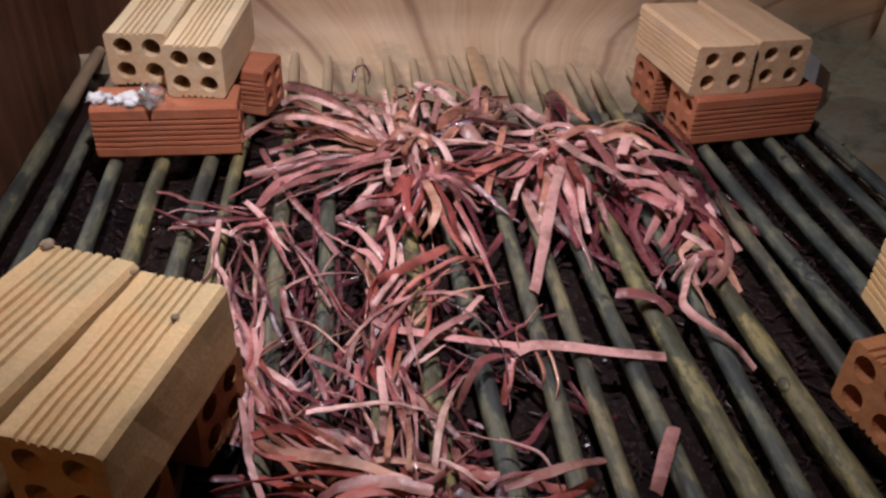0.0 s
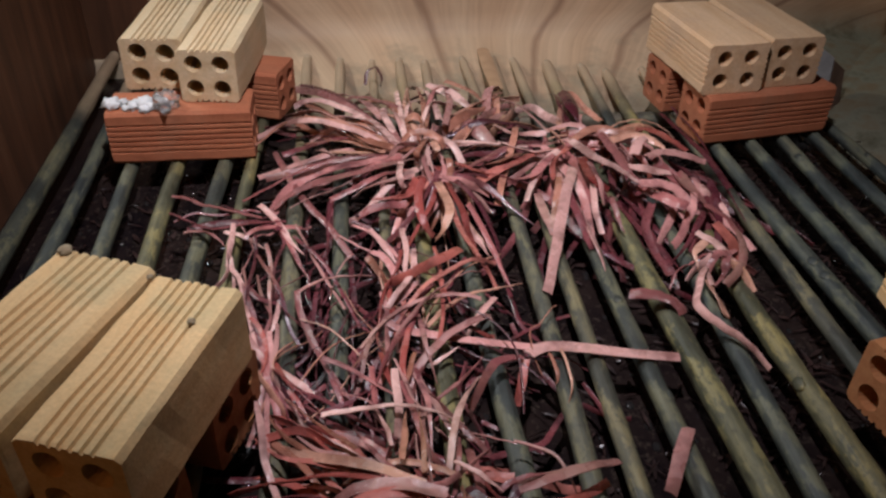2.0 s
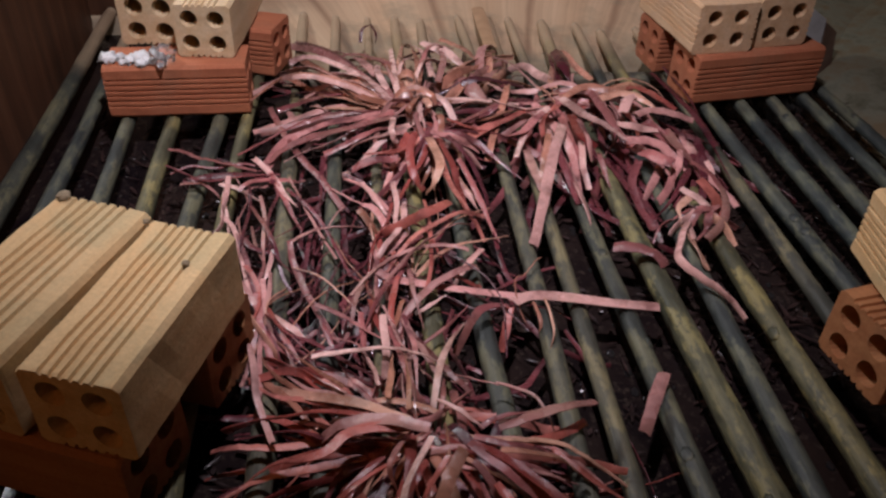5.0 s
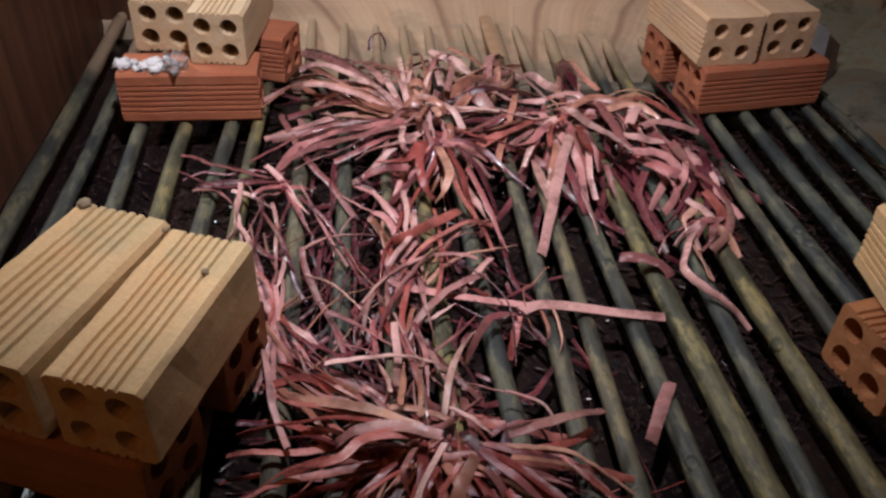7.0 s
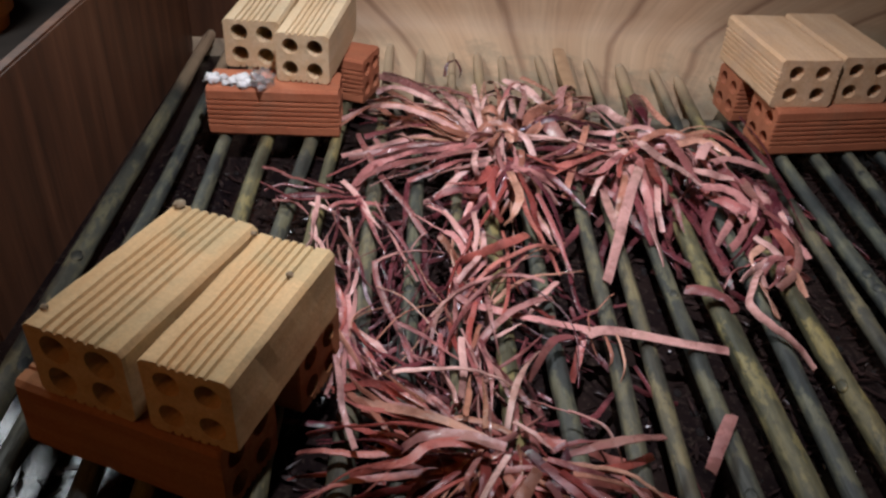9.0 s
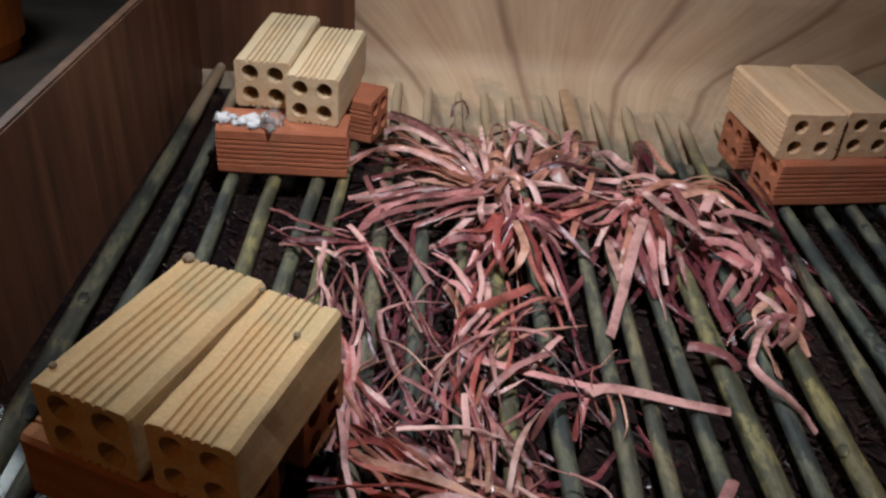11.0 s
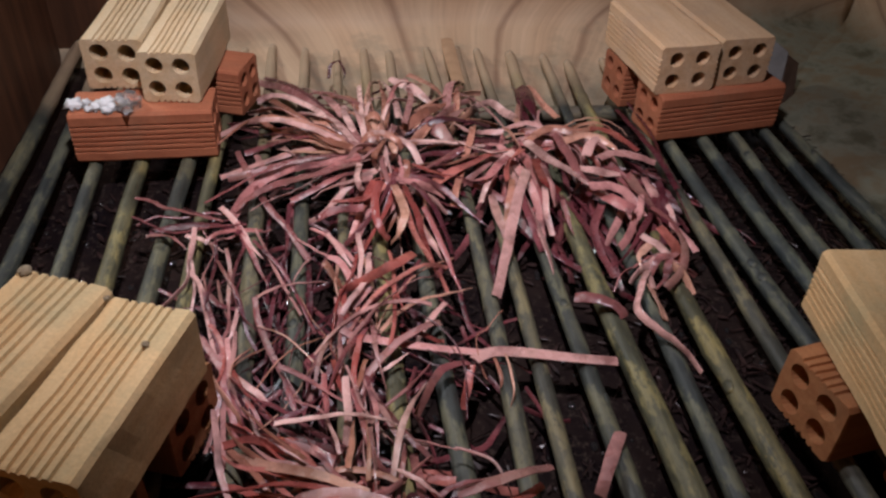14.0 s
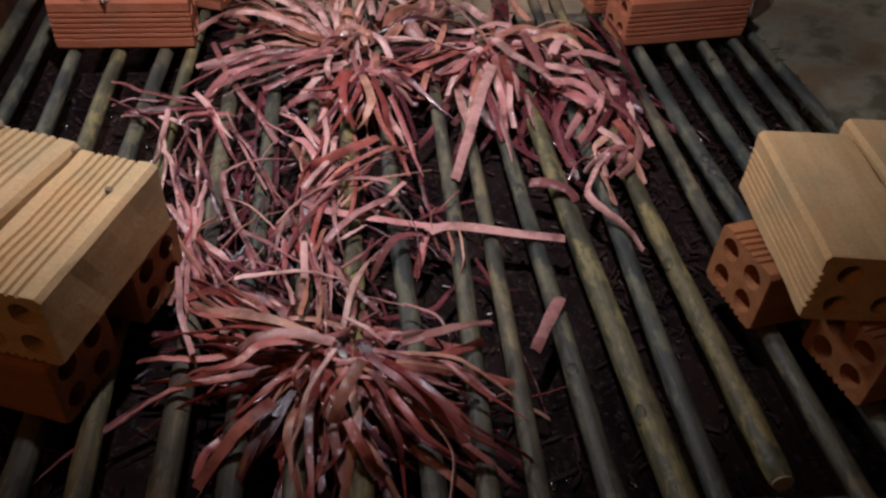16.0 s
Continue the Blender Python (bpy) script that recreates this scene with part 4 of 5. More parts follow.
lay(combed, P, 0.0168, (0.376, 0.385, 0.049), (0.412, 0.375, 0.046), (0.449, 0.378, 0.037))
lay(combed, P, 0.0189, (0.440, 0.376, 0.044), (0.451, 0.338, 0.038), (0.463, 0.312, 0.029), (0.469, 0.285, 0.019))
lay(combed, K, 0.0096, (0.450, 0.331, 0.037), (0.441, 0.300, 0.029), (0.434, 0.290, 0.017))
lay(combed, P, 0.0126, (0.459, 0.305, 0.034), (0.479, 0.274, 0.029), (0.481, 0.230, 0.022), (0.466, 0.195, 0.014), (0.441, 0.173, 0.005))
lay(combed, P, 0.0172, (0.432, 0.258, 0.024), (0.454, 0.239, 0.017), (0.466, 0.213, 0.008))
lay(combed, K, 0.0101, (0.457, 0.215, 0.019), (0.448, 0.197, 0.012), (0.441, 0.181, 0.005))
lay(combed, P, 0.0159, (0.301, 0.390, 0.044), (0.278, 0.325, 0.035), (0.262, 0.274, 0.025), (0.245, 0.217, 0.015), (0.230, 0.172, 0.003))
lay(combed, O, 0.0101, (0.279, 0.371, 0.041), (0.269, 0.333, 0.031), (0.262, 0.312, 0.010))
lay(combed, P, 0.0127, (0.249, 0.363, 0.022), (0.254, 0.320, 0.014), (0.261, 0.290, 0.005))
lay(combed, K, 0.0126, (0.399, 0.336, 0.020), (0.378, 0.289, 0.013), (0.379, 0.250, 0.004), (0.388, 0.210, -0.005))
lay(combed, P, 0.0078, (0.346, 0.344, 0.024), (0.347, 0.313, 0.015), (0.351, 0.286, 0.005))
lay(combed, K, 0.0168, (0.429, 0.294, 0.039), (0.413, 0.321, 0.034), (0.390, 0.372, 0.025))
lay(combed, R, 0.0119, (0.304, 0.438, 0.051), (0.276, 0.403, 0.047), (0.274, 0.381, 0.034))
lay(combed, O, 0.0129, (0.291, 0.512, 0.044), (0.297, 0.473, 0.049), (0.302, 0.442, 0.049))
lay(combed, P, 0.0168, (0.216, 0.490, 0.034), (0.258, 0.450, 0.039), (0.291, 0.440, 0.048))
lay(combed, R, 0.0192, (0.169, 0.382, 0.029), (0.207, 0.417, 0.031), (0.257, 0.443, 0.038), (0.294, 0.442, 0.048))
lay(combed, D, 0.0241, (0.350, 0.688, 0.022), (0.348, 0.610, 0.031), (0.354, 0.582, 0.017))
lay(combed, D, 0.0110, (0.495, 0.610, 0.019), (0.507, 0.535, 0.020), (0.517, 0.461, 0.020), (0.520, 0.373, 0.017))
lay(combed, D, 0.0093, (0.523, 0.639, 0.015), (0.531, 0.536, 0.015), (0.523, 0.417, 0.012), (0.518, 0.302, 0.007))
lay(combed, P, 0.0112, (0.424, 0.169, 0.008), (0.423, 0.195, 0.014), (0.403, 0.161, 0.017), (0.388, 0.122, 0.017), (0.403, 0.091, 0.015), (0.424, 0.064, 0.010), (0.436, 0.031, 0.003))
lay(combed, P, 0.0165, (0.325, 0.165, 0.003), (0.346, 0.153, 0.011), (0.368, 0.140, 0.010), (0.378, 0.130, 0.000))
lay(combed, O, 0.0136, (0.417, 0.192, 0.012), (0.422, 0.152, 0.008), (0.424, 0.119, 0.003))
lay(combed, K, 0.0176, (0.380, 0.342, 0.046), (0.411, 0.344, 0.044), (0.434, 0.331, 0.036), (0.447, 0.303, 0.020))
lay(combed, R, 0.0144, (0.318, 0.416, 0.048), (0.322, 0.366, 0.044), (0.343, 0.352, 0.031))
lay(combed, K, 0.0112, (0.326, 0.399, 0.048), (0.331, 0.354, 0.041), (0.335, 0.339, 0.017))
lay(combed, O, 0.0156, (0.361, 0.453, 0.049), (0.401, 0.469, 0.053), (0.432, 0.447, 0.051), (0.450, 0.422, 0.042))
lay(combed, R, 0.0156, (0.380, 0.477, 0.048), (0.430, 0.495, 0.049), (0.460, 0.469, 0.045), (0.480, 0.449, 0.036))
lay(combed, K, 0.0177, (0.419, 0.398, 0.046), (0.442, 0.355, 0.037), (0.454, 0.342, 0.020))
lay(combed, P, 0.0096, (0.324, 0.366, 0.034), (0.319, 0.320, 0.020), (0.323, 0.290, 0.003))
lay(combed, D, 0.0126, (0.286, 0.368, 0.034), (0.294, 0.307, 0.020), (0.304, 0.260, 0.000))
lay(combed, R, 0.0147, (0.450, 0.253, 0.041), (0.467, 0.231, 0.025), (0.471, 0.220, 0.005))
lay(combed, O, 0.0156, (0.238, 0.447, 0.037), (0.202, 0.428, 0.034), (0.182, 0.435, 0.025))
lay(combed, K, 0.0137, (0.278, 0.422, 0.048), (0.246, 0.380, 0.042), (0.227, 0.392, 0.025))
lay(star, O, 0.0067, (0.054, -0.098, 0.045), (0.057, -0.066, 0.040), (0.059, -0.031, 0.032))
lay(star, O, 0.0058, (0.072, -0.114, 0.045), (0.072, -0.068, 0.040), (0.070, -0.032, 0.032))
lay(star, K, 0.0060, (0.068, -0.136, 0.050), (0.036, -0.088, 0.034), (0.011, -0.035, 0.016))
lay(star, P, 0.0061, (0.057, -0.120, 0.046), (0.021, -0.095, 0.042), (-0.017, -0.075, 0.033), (-0.049, -0.035, 0.020))
lay(star, P, 0.0052, (0.018, -0.090, 0.040), (-0.008, -0.063, 0.030), (-0.032, -0.037, 0.022), (-0.049, 0.009, 0.014))
lay(star, R, 0.0056, (0.026, -0.107, 0.036), (-0.017, -0.086, 0.030), (-0.051, -0.070, 0.021), (-0.084, -0.031, 0.008))
lay(star, O, 0.0056, (0.004, -0.100, 0.030), (-0.029, -0.069, 0.027), (-0.054, -0.041, 0.020), (-0.072, -0.001, 0.010))
lay(star, P, 0.0147, (0.151, -0.116, 0.022), (0.180, -0.112, 0.030), (0.213, -0.104, 0.032), (0.240, -0.097, 0.028))
lay(star, K, 0.0060, (0.132, -0.123, 0.028), (0.149, -0.113, 0.030), (0.176, -0.107, 0.029), (0.198, -0.105, 0.024))
lay(star, P, 0.0056, (0.097, -0.102, 0.044), (0.118, -0.114, 0.040), (0.136, -0.125, 0.030))
lay(star, P, 0.0034, (0.154, -0.066, 0.024), (0.190, -0.085, 0.022), (0.204, -0.126, 0.006))
lay(star, K, 0.0044, (0.100, -0.044, 0.020), (0.132, -0.059, 0.024), (0.156, -0.069, 0.024))
lay(star, O, 0.0029, (0.224, 0.069, 0.010), (0.225, 0.020, 0.014), (0.220, 0.001, -0.002))
lay(star, P, 0.0046, (0.046, -0.076, 0.036), (0.041, -0.058, 0.040), (0.029, -0.016, 0.026))
lay(star, K, 0.0061, (0.074, -0.129, 0.044), (0.097, -0.113, 0.036), (0.132, -0.070, 0.020))
lay(star, R, 0.0120, (0.072, -0.138, 0.052), (0.027, -0.145, 0.058), (-0.002, -0.162, 0.050), (-0.045, -0.154, 0.028), (-0.081, -0.163, -0.008))
lay(star, R, 0.0119, (0.036, -0.197, 0.040), (0.012, -0.216, 0.034), (-0.008, -0.230, 0.014), (-0.031, -0.242, -0.020))
lay(star, P, 0.0092, (0.089, -0.156, 0.060), (0.069, -0.192, 0.056), (0.060, -0.225, 0.044), (0.052, -0.238, 0.023), (0.055, -0.256, -0.006))
lay(star, K, 0.0069, (0.065, -0.158, 0.058), (0.054, -0.181, 0.060), (0.059, -0.188, 0.034))
lay(star, O, 0.0121, (0.113, -0.170, 0.060), (0.096, -0.202, 0.052), (0.087, -0.211, 0.026))
lay(star, P, 0.0073, (0.120, -0.180, 0.058), (0.136, -0.197, 0.044), (0.140, -0.214, 0.014))
lay(star, R, 0.0104, (0.099, -0.218, 0.040), (0.112, -0.240, 0.032), (0.121, -0.248, 0.014), (0.137, -0.246, -0.014))
lay(star, K, 0.0112, (0.118, -0.162, 0.058), (0.152, -0.192, 0.053), (0.186, -0.214, 0.030), (0.218, -0.236, -0.010))
lay(star, R, 0.0097, (0.133, -0.168, 0.058), (0.171, -0.202, 0.056), (0.202, -0.236, 0.044), (0.237, -0.245, 0.021), (0.254, -0.244, -0.012))
lay(star, R, 0.0089, (0.137, -0.196, 0.050), (0.167, -0.234, 0.036), (0.213, -0.237, -0.012))
lay(star, O, 0.0089, (0.143, -0.168, 0.056), (0.188, -0.173, 0.050), (0.219, -0.170, 0.014))
lay(star, K, 0.0076, (0.123, -0.154, 0.056), (0.163, -0.163, 0.050), (0.200, -0.154, 0.026))
lay(star, R, 0.0050, (0.190, -0.153, 0.036), (0.220, -0.181, 0.028), (0.266, -0.196, 0.000))
lay(star, P, 0.0137, (0.087, -0.146, 0.058), (0.052, -0.135, 0.059), (0.016, -0.131, 0.050), (-0.003, -0.130, 0.030))
lay(star, R, 0.0106, (0.061, -0.134, 0.050), (0.007, -0.111, 0.044), (-0.054, -0.101, 0.025), (-0.094, -0.087, -0.006))
lay(star, O, 0.0098, (0.071, -0.129, 0.050), (0.028, -0.106, 0.047), (-0.025, -0.077, 0.029), (-0.075, -0.034, -0.004))
lay(star, R, 0.0100, (0.062, -0.163, 0.044), (0.028, -0.182, 0.038), (-0.002, -0.197, 0.018), (-0.022, -0.189, -0.016))
lay(star, D, 0.0078, (0.052, -0.177, 0.030), (0.029, -0.218, 0.014), (0.007, -0.232, -0.024))
lay(star, R, 0.0060, (0.100, -0.172, 0.054), (0.078, -0.204, 0.040), (0.067, -0.211, -0.008))
lay(star, K, 0.0047, (0.125, -0.195, 0.050), (0.141, -0.233, 0.036), (0.151, -0.240, -0.004))
lay(star, R, 0.0069, (0.152, -0.182, 0.056), (0.191, -0.208, 0.040), (0.235, -0.215, -0.012))
lay(star, D, 0.0070, (0.112, -0.205, 0.024), (0.136, -0.230, 0.008), (0.172, -0.238, -0.026))
lay(star, R, 0.0069, (0.138, -0.172, 0.052), (0.176, -0.198, 0.044), (0.206, -0.181, 0.004))
lay(star, O, 0.0060, (0.016, -0.090, 0.050), (-0.022, -0.047, 0.040), (-0.063, 0.020, 0.010))
lay(tangle, P, 0.0084, (-0.234, 0.391, 0.012), (-0.210, 0.378, 0.015), (-0.191, 0.358, 0.018), (-0.173, 0.352, 0.018), (-0.147, 0.341, 0.017), (-0.110, 0.327, 0.015))
lay(tangle, P, 0.0074, (-0.204, 0.302, 0.012), (-0.174, 0.300, 0.014), (-0.151, 0.279, 0.006))
lay(tangle, P, 0.0079, (-0.153, 0.299, 0.014), (-0.125, 0.282, 0.016), (-0.099, 0.266, 0.008))
lay(tangle, D, 0.0144, (-0.203, 0.319, 0.006), (-0.159, 0.325, 0.010), (-0.117, 0.320, 0.013), (-0.084, 0.301, 0.014))
lay(tangle, P, 0.0090, (-0.118, 0.362, 0.014), (-0.092, 0.321, 0.015), (-0.071, 0.277, 0.013), (-0.052, 0.251, 0.008))
lay(tangle, K, 0.0069, (-0.092, 0.324, 0.016), (-0.063, 0.249, 0.010), (-0.044, 0.204, 0.006))
lay(tangle, P, 0.0067, (-0.141, 0.229, 0.014), (-0.124, 0.204, 0.013), (-0.108, 0.152, 0.013), (-0.093, 0.096, 0.011), (-0.080, 0.055, 0.010), (-0.081, 0.039, 0.008))
lay(tangle, K, 0.0068, (-0.119, 0.195, 0.012), (-0.101, 0.140, 0.014), (-0.082, 0.076, 0.013), (-0.061, 0.052, 0.010))
lay(tangle, K, 0.0070, (-0.026, 0.360, 0.016), (-0.026, 0.312, 0.010), (-0.025, 0.244, 0.004))
lay(tangle, P, 0.0081, (-0.055, 0.168, 0.020), (-0.046, 0.124, 0.017), (-0.028, 0.076, 0.014), (-0.009, 0.036, 0.011), (0.007, 0.003, 0.008))
lay(tangle, P, 0.0096, (-0.052, 0.172, 0.016), (-0.027, 0.170, 0.031), (0.001, 0.171, 0.035), (0.029, 0.180, 0.028))
lay(tangle, P, 0.0077, (0.027, 0.273, 0.030), (0.044, 0.243, 0.024), (0.061, 0.219, 0.010))
lay(tangle, O, 0.0100, (0.023, 0.231, 0.018), (0.037, 0.197, 0.020), (0.050, 0.171, 0.014))
lay(tangle, K, 0.0102, (0.029, 0.236, 0.022), (0.045, 0.224, 0.020), (0.057, 0.194, 0.012))
lay(tangle, P, 0.0076, (0.065, 0.267, 0.034), (0.069, 0.226, 0.031), (0.065, 0.179, 0.024), (0.056, 0.160, 0.014))
lay(tangle, R, 0.0125, (0.134, 0.229, 0.028), (0.101, 0.196, 0.034), (0.069, 0.175, 0.031), (0.048, 0.176, 0.018))
lay(tangle, K, 0.0107, (0.079, 0.177, 0.022), (0.062, 0.155, 0.018), (0.036, 0.126, 0.010))
lay(tangle, P, 0.0058, (0.030, 0.102, 0.012), (0.037, 0.109, 0.014), (0.044, 0.122, 0.012))
lay(tangle, O, 0.0092, (0.087, 0.110, 0.010), (0.109, 0.129, 0.021), (0.135, 0.144, 0.026), (0.174, 0.159, 0.023), (0.197, 0.176, 0.014))
lay(tangle, P, 0.0088, (0.064, 0.020, 0.010), (0.081, 0.047, 0.023), (0.111, 0.079, 0.028), (0.143, 0.103, 0.026), (0.158, 0.115, 0.016))
lay(tangle, P, 0.0051, (0.084, 0.048, 0.010), (0.100, 0.056, 0.014), (0.119, 0.075, 0.012))
lay(tangle, K, 0.0039, (0.073, -0.018, 0.014), (0.118, 0.022, 0.018), (0.141, 0.060, 0.010))
lay(tangle, P, 0.0106, (0.164, 0.147, 0.018), (0.142, 0.117, 0.014), (0.124, 0.085, 0.006))
lay(tangle, K, 0.0097, (0.181, 0.054, 0.014), (0.152, 0.035, 0.026), (0.136, 0.012, 0.022), (0.122, -0.008, 0.004))
lay(tangle, R, 0.0101, (0.185, 0.054, 0.010), (0.179, 0.034, 0.000), (0.173, 0.016, -0.018))
lay(tangle, O, 0.0052, (0.212, 0.065, 0.008), (0.216, 0.037, 0.004), (0.213, 0.030, -0.004))
lay(tangle, P, 0.0078, (-0.018, -0.031, 0.030), (0.013, -0.035, 0.039), (0.052, -0.032, 0.040), (0.082, -0.032, 0.032), (0.114, -0.036, 0.016))
lay(tangle, D, 0.0056, (-0.017, -0.022, 0.024), (0.006, -0.012, 0.024), (0.022, 0.006, 0.020))
lay(tangle, K, 0.0068, (0.028, 0.038, 0.022), (0.031, 0.000, 0.018), (0.033, -0.037, 0.016))
lay(tangle, P, 0.0088, (0.050, 0.029, 0.026), (0.053, -0.017, 0.026), (0.051, -0.062, 0.022))
lay(tangle, R, 0.0077, (0.067, 0.092, 0.024), (0.059, 0.044, 0.020), (0.066, -0.011, 0.018))
lay(tangle, P, 0.0079, (-0.064, 0.048, 0.012), (-0.038, 0.017, 0.020), (-0.017, -0.004, 0.016))
lay(tangle, K, 0.0071, (-0.078, 0.040, 0.014), (-0.052, -0.002, 0.018), (-0.030, -0.028, 0.014))
lay(tangle, R, 0.0083, (0.046, 0.173, 0.022), (0.052, 0.117, 0.018), (0.057, 0.066, 0.014))
lay(tangle, R, 0.0070, (0.063, 0.143, 0.020), (0.067, 0.100, 0.016), (0.059, 0.064, 0.012))
lay(tangle, D, 0.0029, (0.065, 0.147, 0.020), (0.085, 0.130, 0.026), (0.115, 0.129, 0.025), (0.140, 0.121, 0.018))
lay(tangle, K, 0.0092, (-0.112, 0.186, 0.012), (-0.092, 0.162, 0.012), (-0.069, 0.160, 0.008))
lay(tangle, D, 0.0074, (0.003, 0.248, 0.002), (0.008, 0.157, 0.004), (0.007, 0.091, -0.004))
lay(tangle, D, 0.0070, (0.043, 0.168, 0.002), (0.036, 0.098, 0.004), (0.039, 0.055, -0.004))
lay(tangle, K, 0.0054, (-0.032, 0.185, 0.016), (-0.034, 0.124, 0.016), (-0.035, 0.071, 0.008))
lay(tangle, K, 0.0063, (-0.012, 0.036, 0.016), (-0.002, 0.000, 0.020), (0.011, -0.031, 0.014))
lay(tangle, P, 0.0056, (-0.073, 0.159, 0.014), (-0.074, 0.120, 0.014), (-0.083, 0.102, 0.006))
lay(tangle, O, 0.0055, (0.072, 0.060, 0.020), (0.064, 0.027, 0.020), (0.058, 0.003, 0.014))
lay(tangle, R, 0.0066, (0.037, 0.059, 0.022), (0.046, 0.020, 0.020), (0.057, -0.012, 0.014))
lay(tangle, K, 0.0064, (0.009, 0.037, 0.014), (0.020, 0.069, 0.014), (0.040, 0.109, 0.010))
lay(tangle, D, 0.0036, (0.002, 0.315, 0.016), (0.031, 0.281, 0.020), (0.021, 0.227, 0.016))
lay(tangle, P, 0.0057, (0.004, 0.239, 0.016), (-0.011, 0.211, 0.012), (-0.019, 0.164, 0.008))

lone_strip("long flat pink leaf strip lying across the sticks", [(0.046, 0.105, 0.022), (0.061, 0.096, 0.019), (0.095, 0.089, 0.016), (0.152, 0.079, 0.012), (0.211, 0.071, 0.008)], 0.0135, STRIP_PINK)
lone_strip("flat pink leaf strip with cut end across the sticks", [(0.188, 0.055, 0.016), (0.210, 0.071, 0.011), (0.246, 0.071, 0.008), (0.297, 0.063, 0.005), (0.348, 0.055, 0.004)], 0.0180, STRIP_PALE)
lone_strip("short cut pink leaf strip lying on the sticks", [(0.323, -0.046, 0.008), (0.303, -0.081, 0.008), (0.284, -0.117, 0.006)], 0.016, STRIP_PALE)

# ---- small things ----
for x, y, r, s in ((-0.333, 0.528, 0.012, 1), (-0.322, 0.536, 0.008, 2), (-0.290, 0.528, 0.013, 3), (-0.277, 0.521, 0.010, 4), (-0.302, 0.523, 0.009, 5), (-0.285, 0.514, 0.008, 6), (-0.270, 0.530, 0.010, 7), (-0.312, 0.518, 0.006, 8)):
    ob = new("foam_lump", lump_mesh("foam_lump", r, 0.6, s, FOAM, 0.7, 3.5))
    ob.location = (x, y, 0.078 + r * 0.45)
    tagged(ob, "small white foam lump lying on a brick", "foam", "foam lumps on the brick")
ob = new("clear_plastic_wrap", lump_mesh("clear_plastic_wrap", 0.016, 0.9, 9, CLEAR, 0.9, 2.2))
ob.location = (-0.258, 0.521, 0.078 + 0.011)
tagged(ob, "crumpled clear plastic scrap on a brick", "plastic scrap")

# grit on the bricks
for x, y, r in ((-0.109, -0.049, 0.0035), (-0.236, 0.053, 0.006), (-0.299, -0.11, 0.0035), (-0.154, 0.012, 0.003)):
    ob = new("dirt_crumb", lump_mesh("dirt_crumb", r, 0.7, r * 900, GRIT))
    ob.location = (x, y, 0.1565 + r * 0.4)
    tagged(ob, "small dark crumb of dirt on a brick", "dirt crumb", "dirt crumbs on the bricks")

# dark leaf litter floating between the sticks
rng = random.Random(77)
lv, lf = [], []
for i in range(2600):
    if i % 2:
        x, y = rng.uniform(0.40, 0.88), rng.uniform(-0.05, 0.66)
    else:
        x, y = rng.uniform(-0.42, 0.60), rng.uniform(-0.32, 0.64)
    a, ln, wd = rng.uniform(0, 6.3), rng.uniform(0.004, 0.034), rng.uniform(0.0012, 0.006)
    ux, uy = math.cos(a), math.sin(a)
    z = -0.052 + rng.uniform(0, 0.004)
    base = len(lv)
    for s_, w_ in ((-0.5, 0.3), (0.0, 1.0), (0.5, 0.3)):
        for side_ in (-0.5, 0.5):
            for dz in (0.0, -0.0012):
                lv.append((x + ux * ln * s_ - uy * wd * w_ * side_, y + uy * ln * s_ + ux * wd * w_ * side_, z + dz + rng.uniform(0, 0.002)))
    for k in (0, 4):
        p = base + k
        lf += [(p, p + 2, p + 6, p + 4), (p + 1, p + 5, p + 7, p + 3), (p, p + 4, p + 5, p + 1), (p + 2, p + 3, p + 7, p + 6)]
litter = new("leaf_litter", mesh_from("leaf_litter", lv, lf, LITTER, [(0.5, 0.5)] * len(lv), False))
tagged(litter, "dark reddish leaf scraps floating on the water between sticks", "leaf litter", kind="stuff")

# small glossy domes between the sticks, added to stand in for water glints
rng = random.Random(31)
dv, df = [], []
for i in range(680):
    x, y = rng.uniform(-0.42, 0.80), rng.uniform(-0.28, 0.66)
    r, z = rng.uniform(0.0014, 0.0052), -0.0545
    base = len(dv)
    for ring_ in range(4):
        e_ = ring_ / 4 * math.pi / 2
        for k in range(10):
            a = 2 * math.pi * k / 10
            dv.append((x + r * math.cos(e_) * math.cos(a), y + 1.4 * r * math.cos(e_) * math.sin(a), z + 0.6 * r * math.sin(e_)))
    dv.append((x, y, z + 0.6 * r))
    for ring_ in range(3):
        for k in range(10):
            k2 = (k + 1) % 10
            df.append((base + ring_ * 10 + k, base + ring_ * 10 + k2, base + ring_ * 10 + 10 + k2, base + ring_ * 10 + 10 + k))
    for k in range(10):
        df.append((base + 30 + k, base + 30 + (k + 1) % 10, base + 40))
domes = new("glint_domes", mesh_from("glint_domes", dv, df, GLINT_DOME))
tagged(domes, "small glossy domes added for glints on the dark water between the sticks", "bubbles", kind="stuff")

# flat slats among the far stick ends
for x0, y0, x1, y1, w in ((0.244, 0.940, 0.243, 0.721, 0.030), (0.191, 0.639, 0.246, 0.617, 0.03)):
    ob = lone_strip("flat tan bamboo slat lying beside the far stick ends", [(x0, y0, 0.004), ((x0 + x1) / 2, (y0 + y1) / 2, 0.008), (x1, y1, 0.016)], w, SLAT)
    ob.name = "bamboo_slat"
    tagged(ob, category="slat")


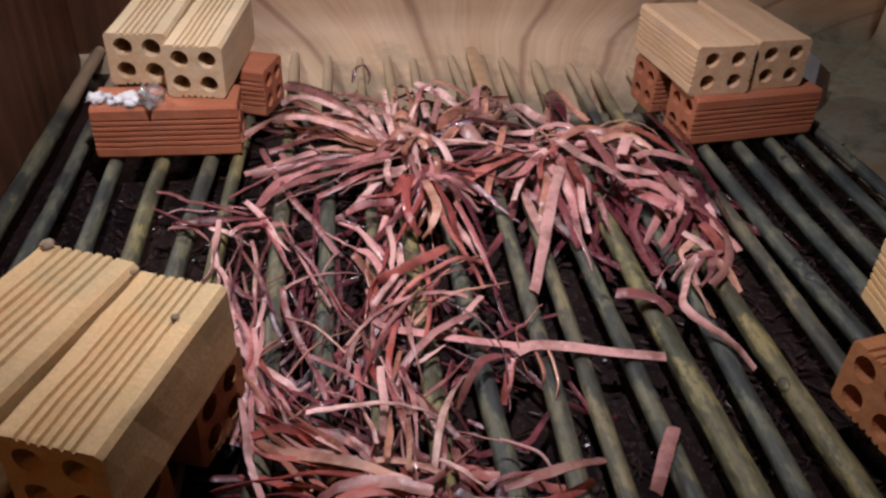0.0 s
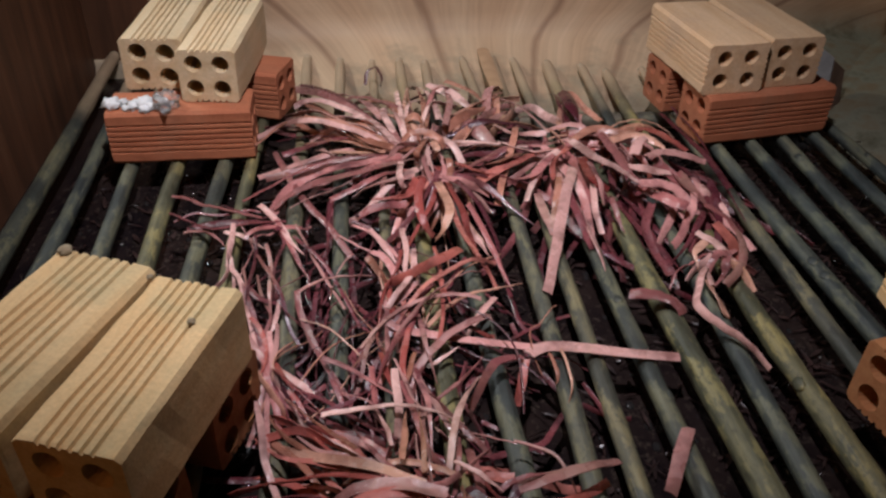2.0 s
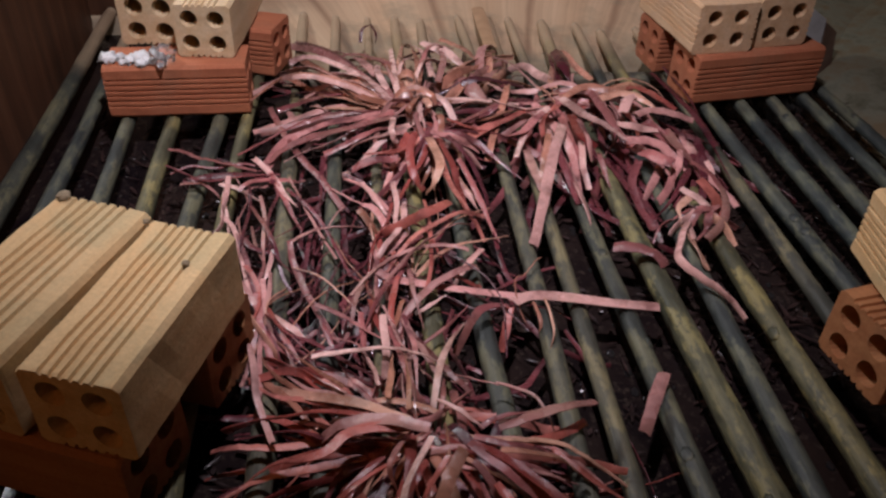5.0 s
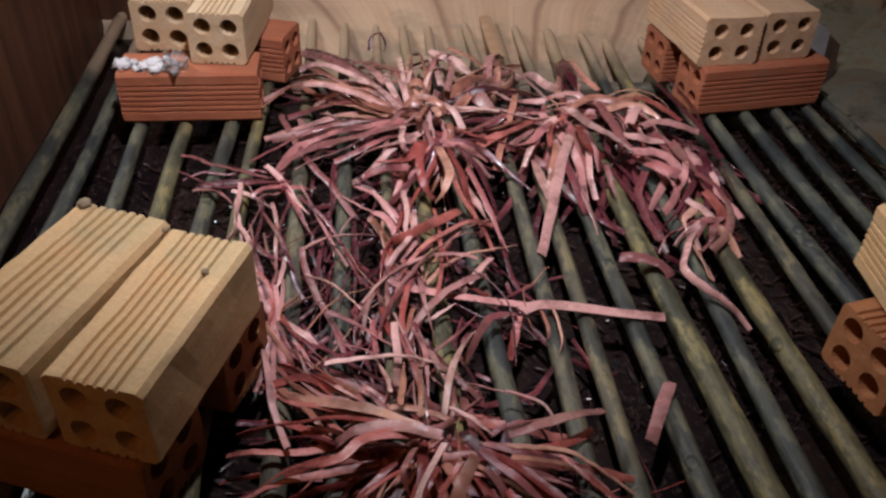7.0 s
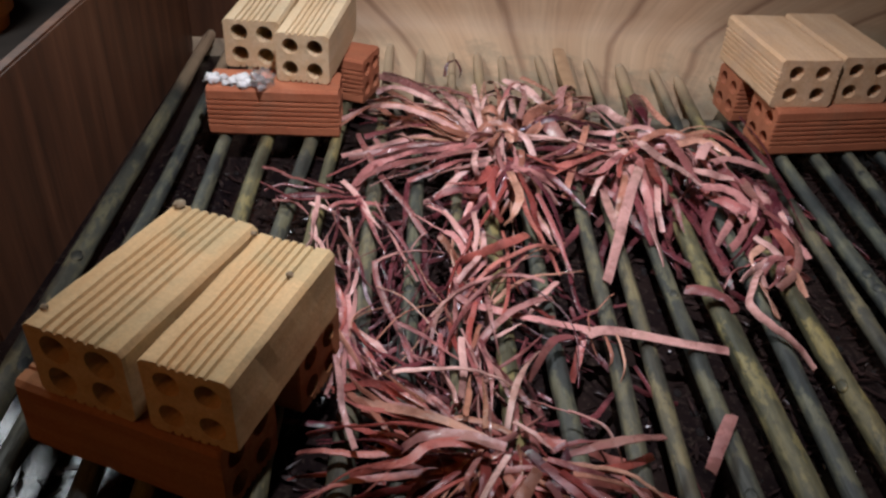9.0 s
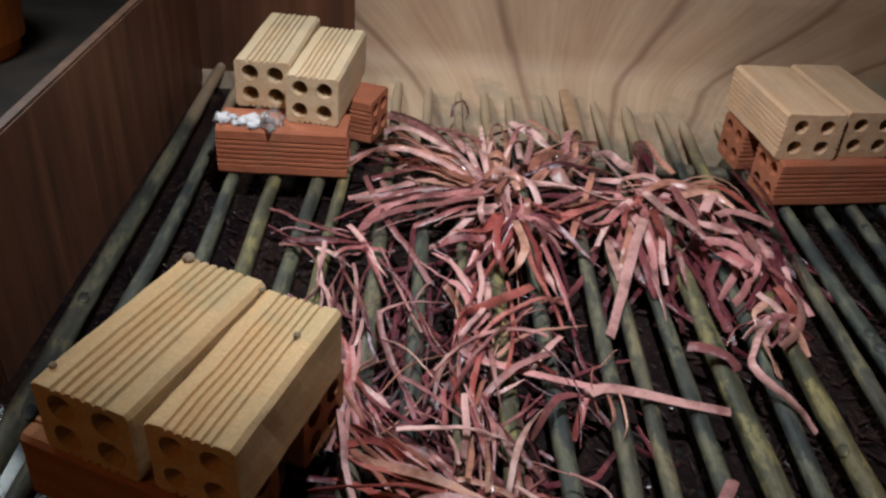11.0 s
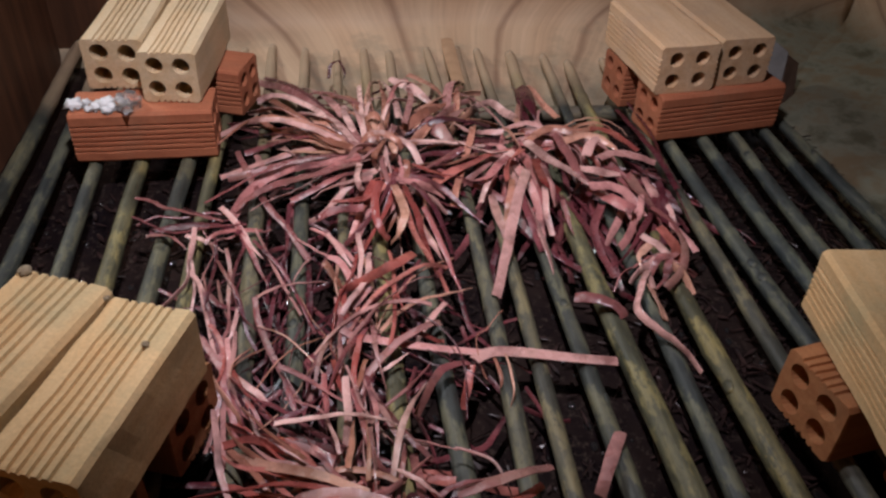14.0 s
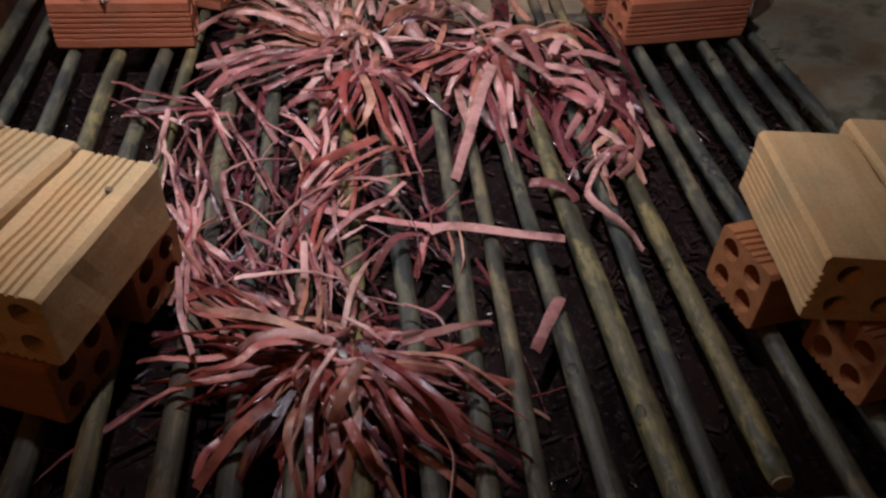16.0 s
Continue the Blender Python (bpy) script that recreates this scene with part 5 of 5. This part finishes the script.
def draped_sheet(name, x0, x1, top_y, top_z, low_z, material, label, seed, cat):
    """A limp sheet hanging over the rim, with folds."""
    verts, faces = [], []
    nu, nv = 14, 12
    for j in range(nv + 1):
        t = j / nv
        for i in range(nu + 1):
            s = i / nu
            f = 0.008 * math.sin(s * 17 + seed) * (0.4 + t) + 0.004 * noise.noise(Vector((s * 6, t * 5, seed)))
            if t < 0.25:
                k = t / 0.25
                verts.append((x0 + (x1 - x0) * s, top_y + 0.06 * (1 - k), top_z + 0.004 + f * 0.3))
            else:
                k = (t - 0.25) / 0.75
                verts.append((x0 + (x1 - x0) * (s + 0.06 * k * (s - 0.5)), top_y - 0.018 + f - 0.012 * k, top_z + 0.002 - (top_z - low_z) * k - 0.01 * math.sin(s * 5 + seed) * k))
    for j in range(nv):
        for i in range(nu):
            a = j * (nu + 1) + i
            faces.append((a, a + 1, a + nu + 2, a + nu + 1))
    ob = new(name, mesh_from(name, verts, faces, material))
    mod = ob.modifiers.new("thickness", "SOLIDIFY")
    mod.thickness = 0.002
    tagged(ob, label, cat)
    return ob


draped_sheet("blue_cloth", -0.39, -0.285, 1.000, 0.218, 0.185, BLUE, "dark blue cloth hanging over the basin rim", 2.0, "cloth")
draped_sheet("pale_cloth", -0.395, -0.29, 0.983, 0.226, 0.195, PALE_PLASTIC, "pale striped cloth hanging over the blue cloth", 4.0, "cloth")


rag = new("tile_fragment")
rag.location = (0.045, 0.050, 0)
tagged(rag, "grey and brown broken tile leaning behind the bricks", "tile")
child("grey_face", mesh_from("grey_face", [(0.745, 0.70, -0.05), (0.80, 0.685, -0.05), (0.80, 0.70, 0.055), (0.755, 0.715, 0.085), (0.745, 0.73, -0.05), (0.80, 0.715, -0.05), (0.80, 0.72, 0.055), (0.755, 0.735, 0.085)],
      [(0, 1, 2, 3), (7, 6, 5, 4), (0, 4, 5, 1), (1, 5, 6, 2), (2, 6, 7, 3), (3, 7, 4, 0)], GREY_CLOTH, None, False), rag, "grey glazed face")
child("brown_face", mesh_from("brown_face", [(0.802, 0.685, -0.05), (0.85, 0.72, -0.05), (0.845, 0.73, 0.02), (0.802, 0.70, 0.05), (0.802, 0.715, -0.05), (0.84, 0.74, -0.05), (0.835, 0.75, 0.015), (0.802, 0.72, 0.05)],
      [(0, 1, 2, 3), (7, 6, 5, 4), (0, 4, 5, 1), (1, 5, 6, 2), (2, 6, 7, 3), (3, 7, 4, 0)], BROWN_CLOTH, None, False), rag, "brown clay edge")

# orange tub outside the basin
bm = bmesh.new()
bmesh.ops.create_cone(bm, cap_ends=True, segments=32, radius1=0.14, radius2=0.17, depth=0.26)
for f in [f for f in bm.faces if f.normal.z > 0.9]:
    r = bmesh.ops.inset_region(bm, faces=[f], thickness=0.012)
    bmesh.ops.translate(bm, vec=(0, 0, -0.22), verts=f.verts)
tub = new("plastic_tub", finish(bm, "plastic_tub", ORANGE, False))
tub.location = (-1.20, 1.27, -0.02)
tagged(tub, "bright orange plastic tub standing on the floor", "tub")
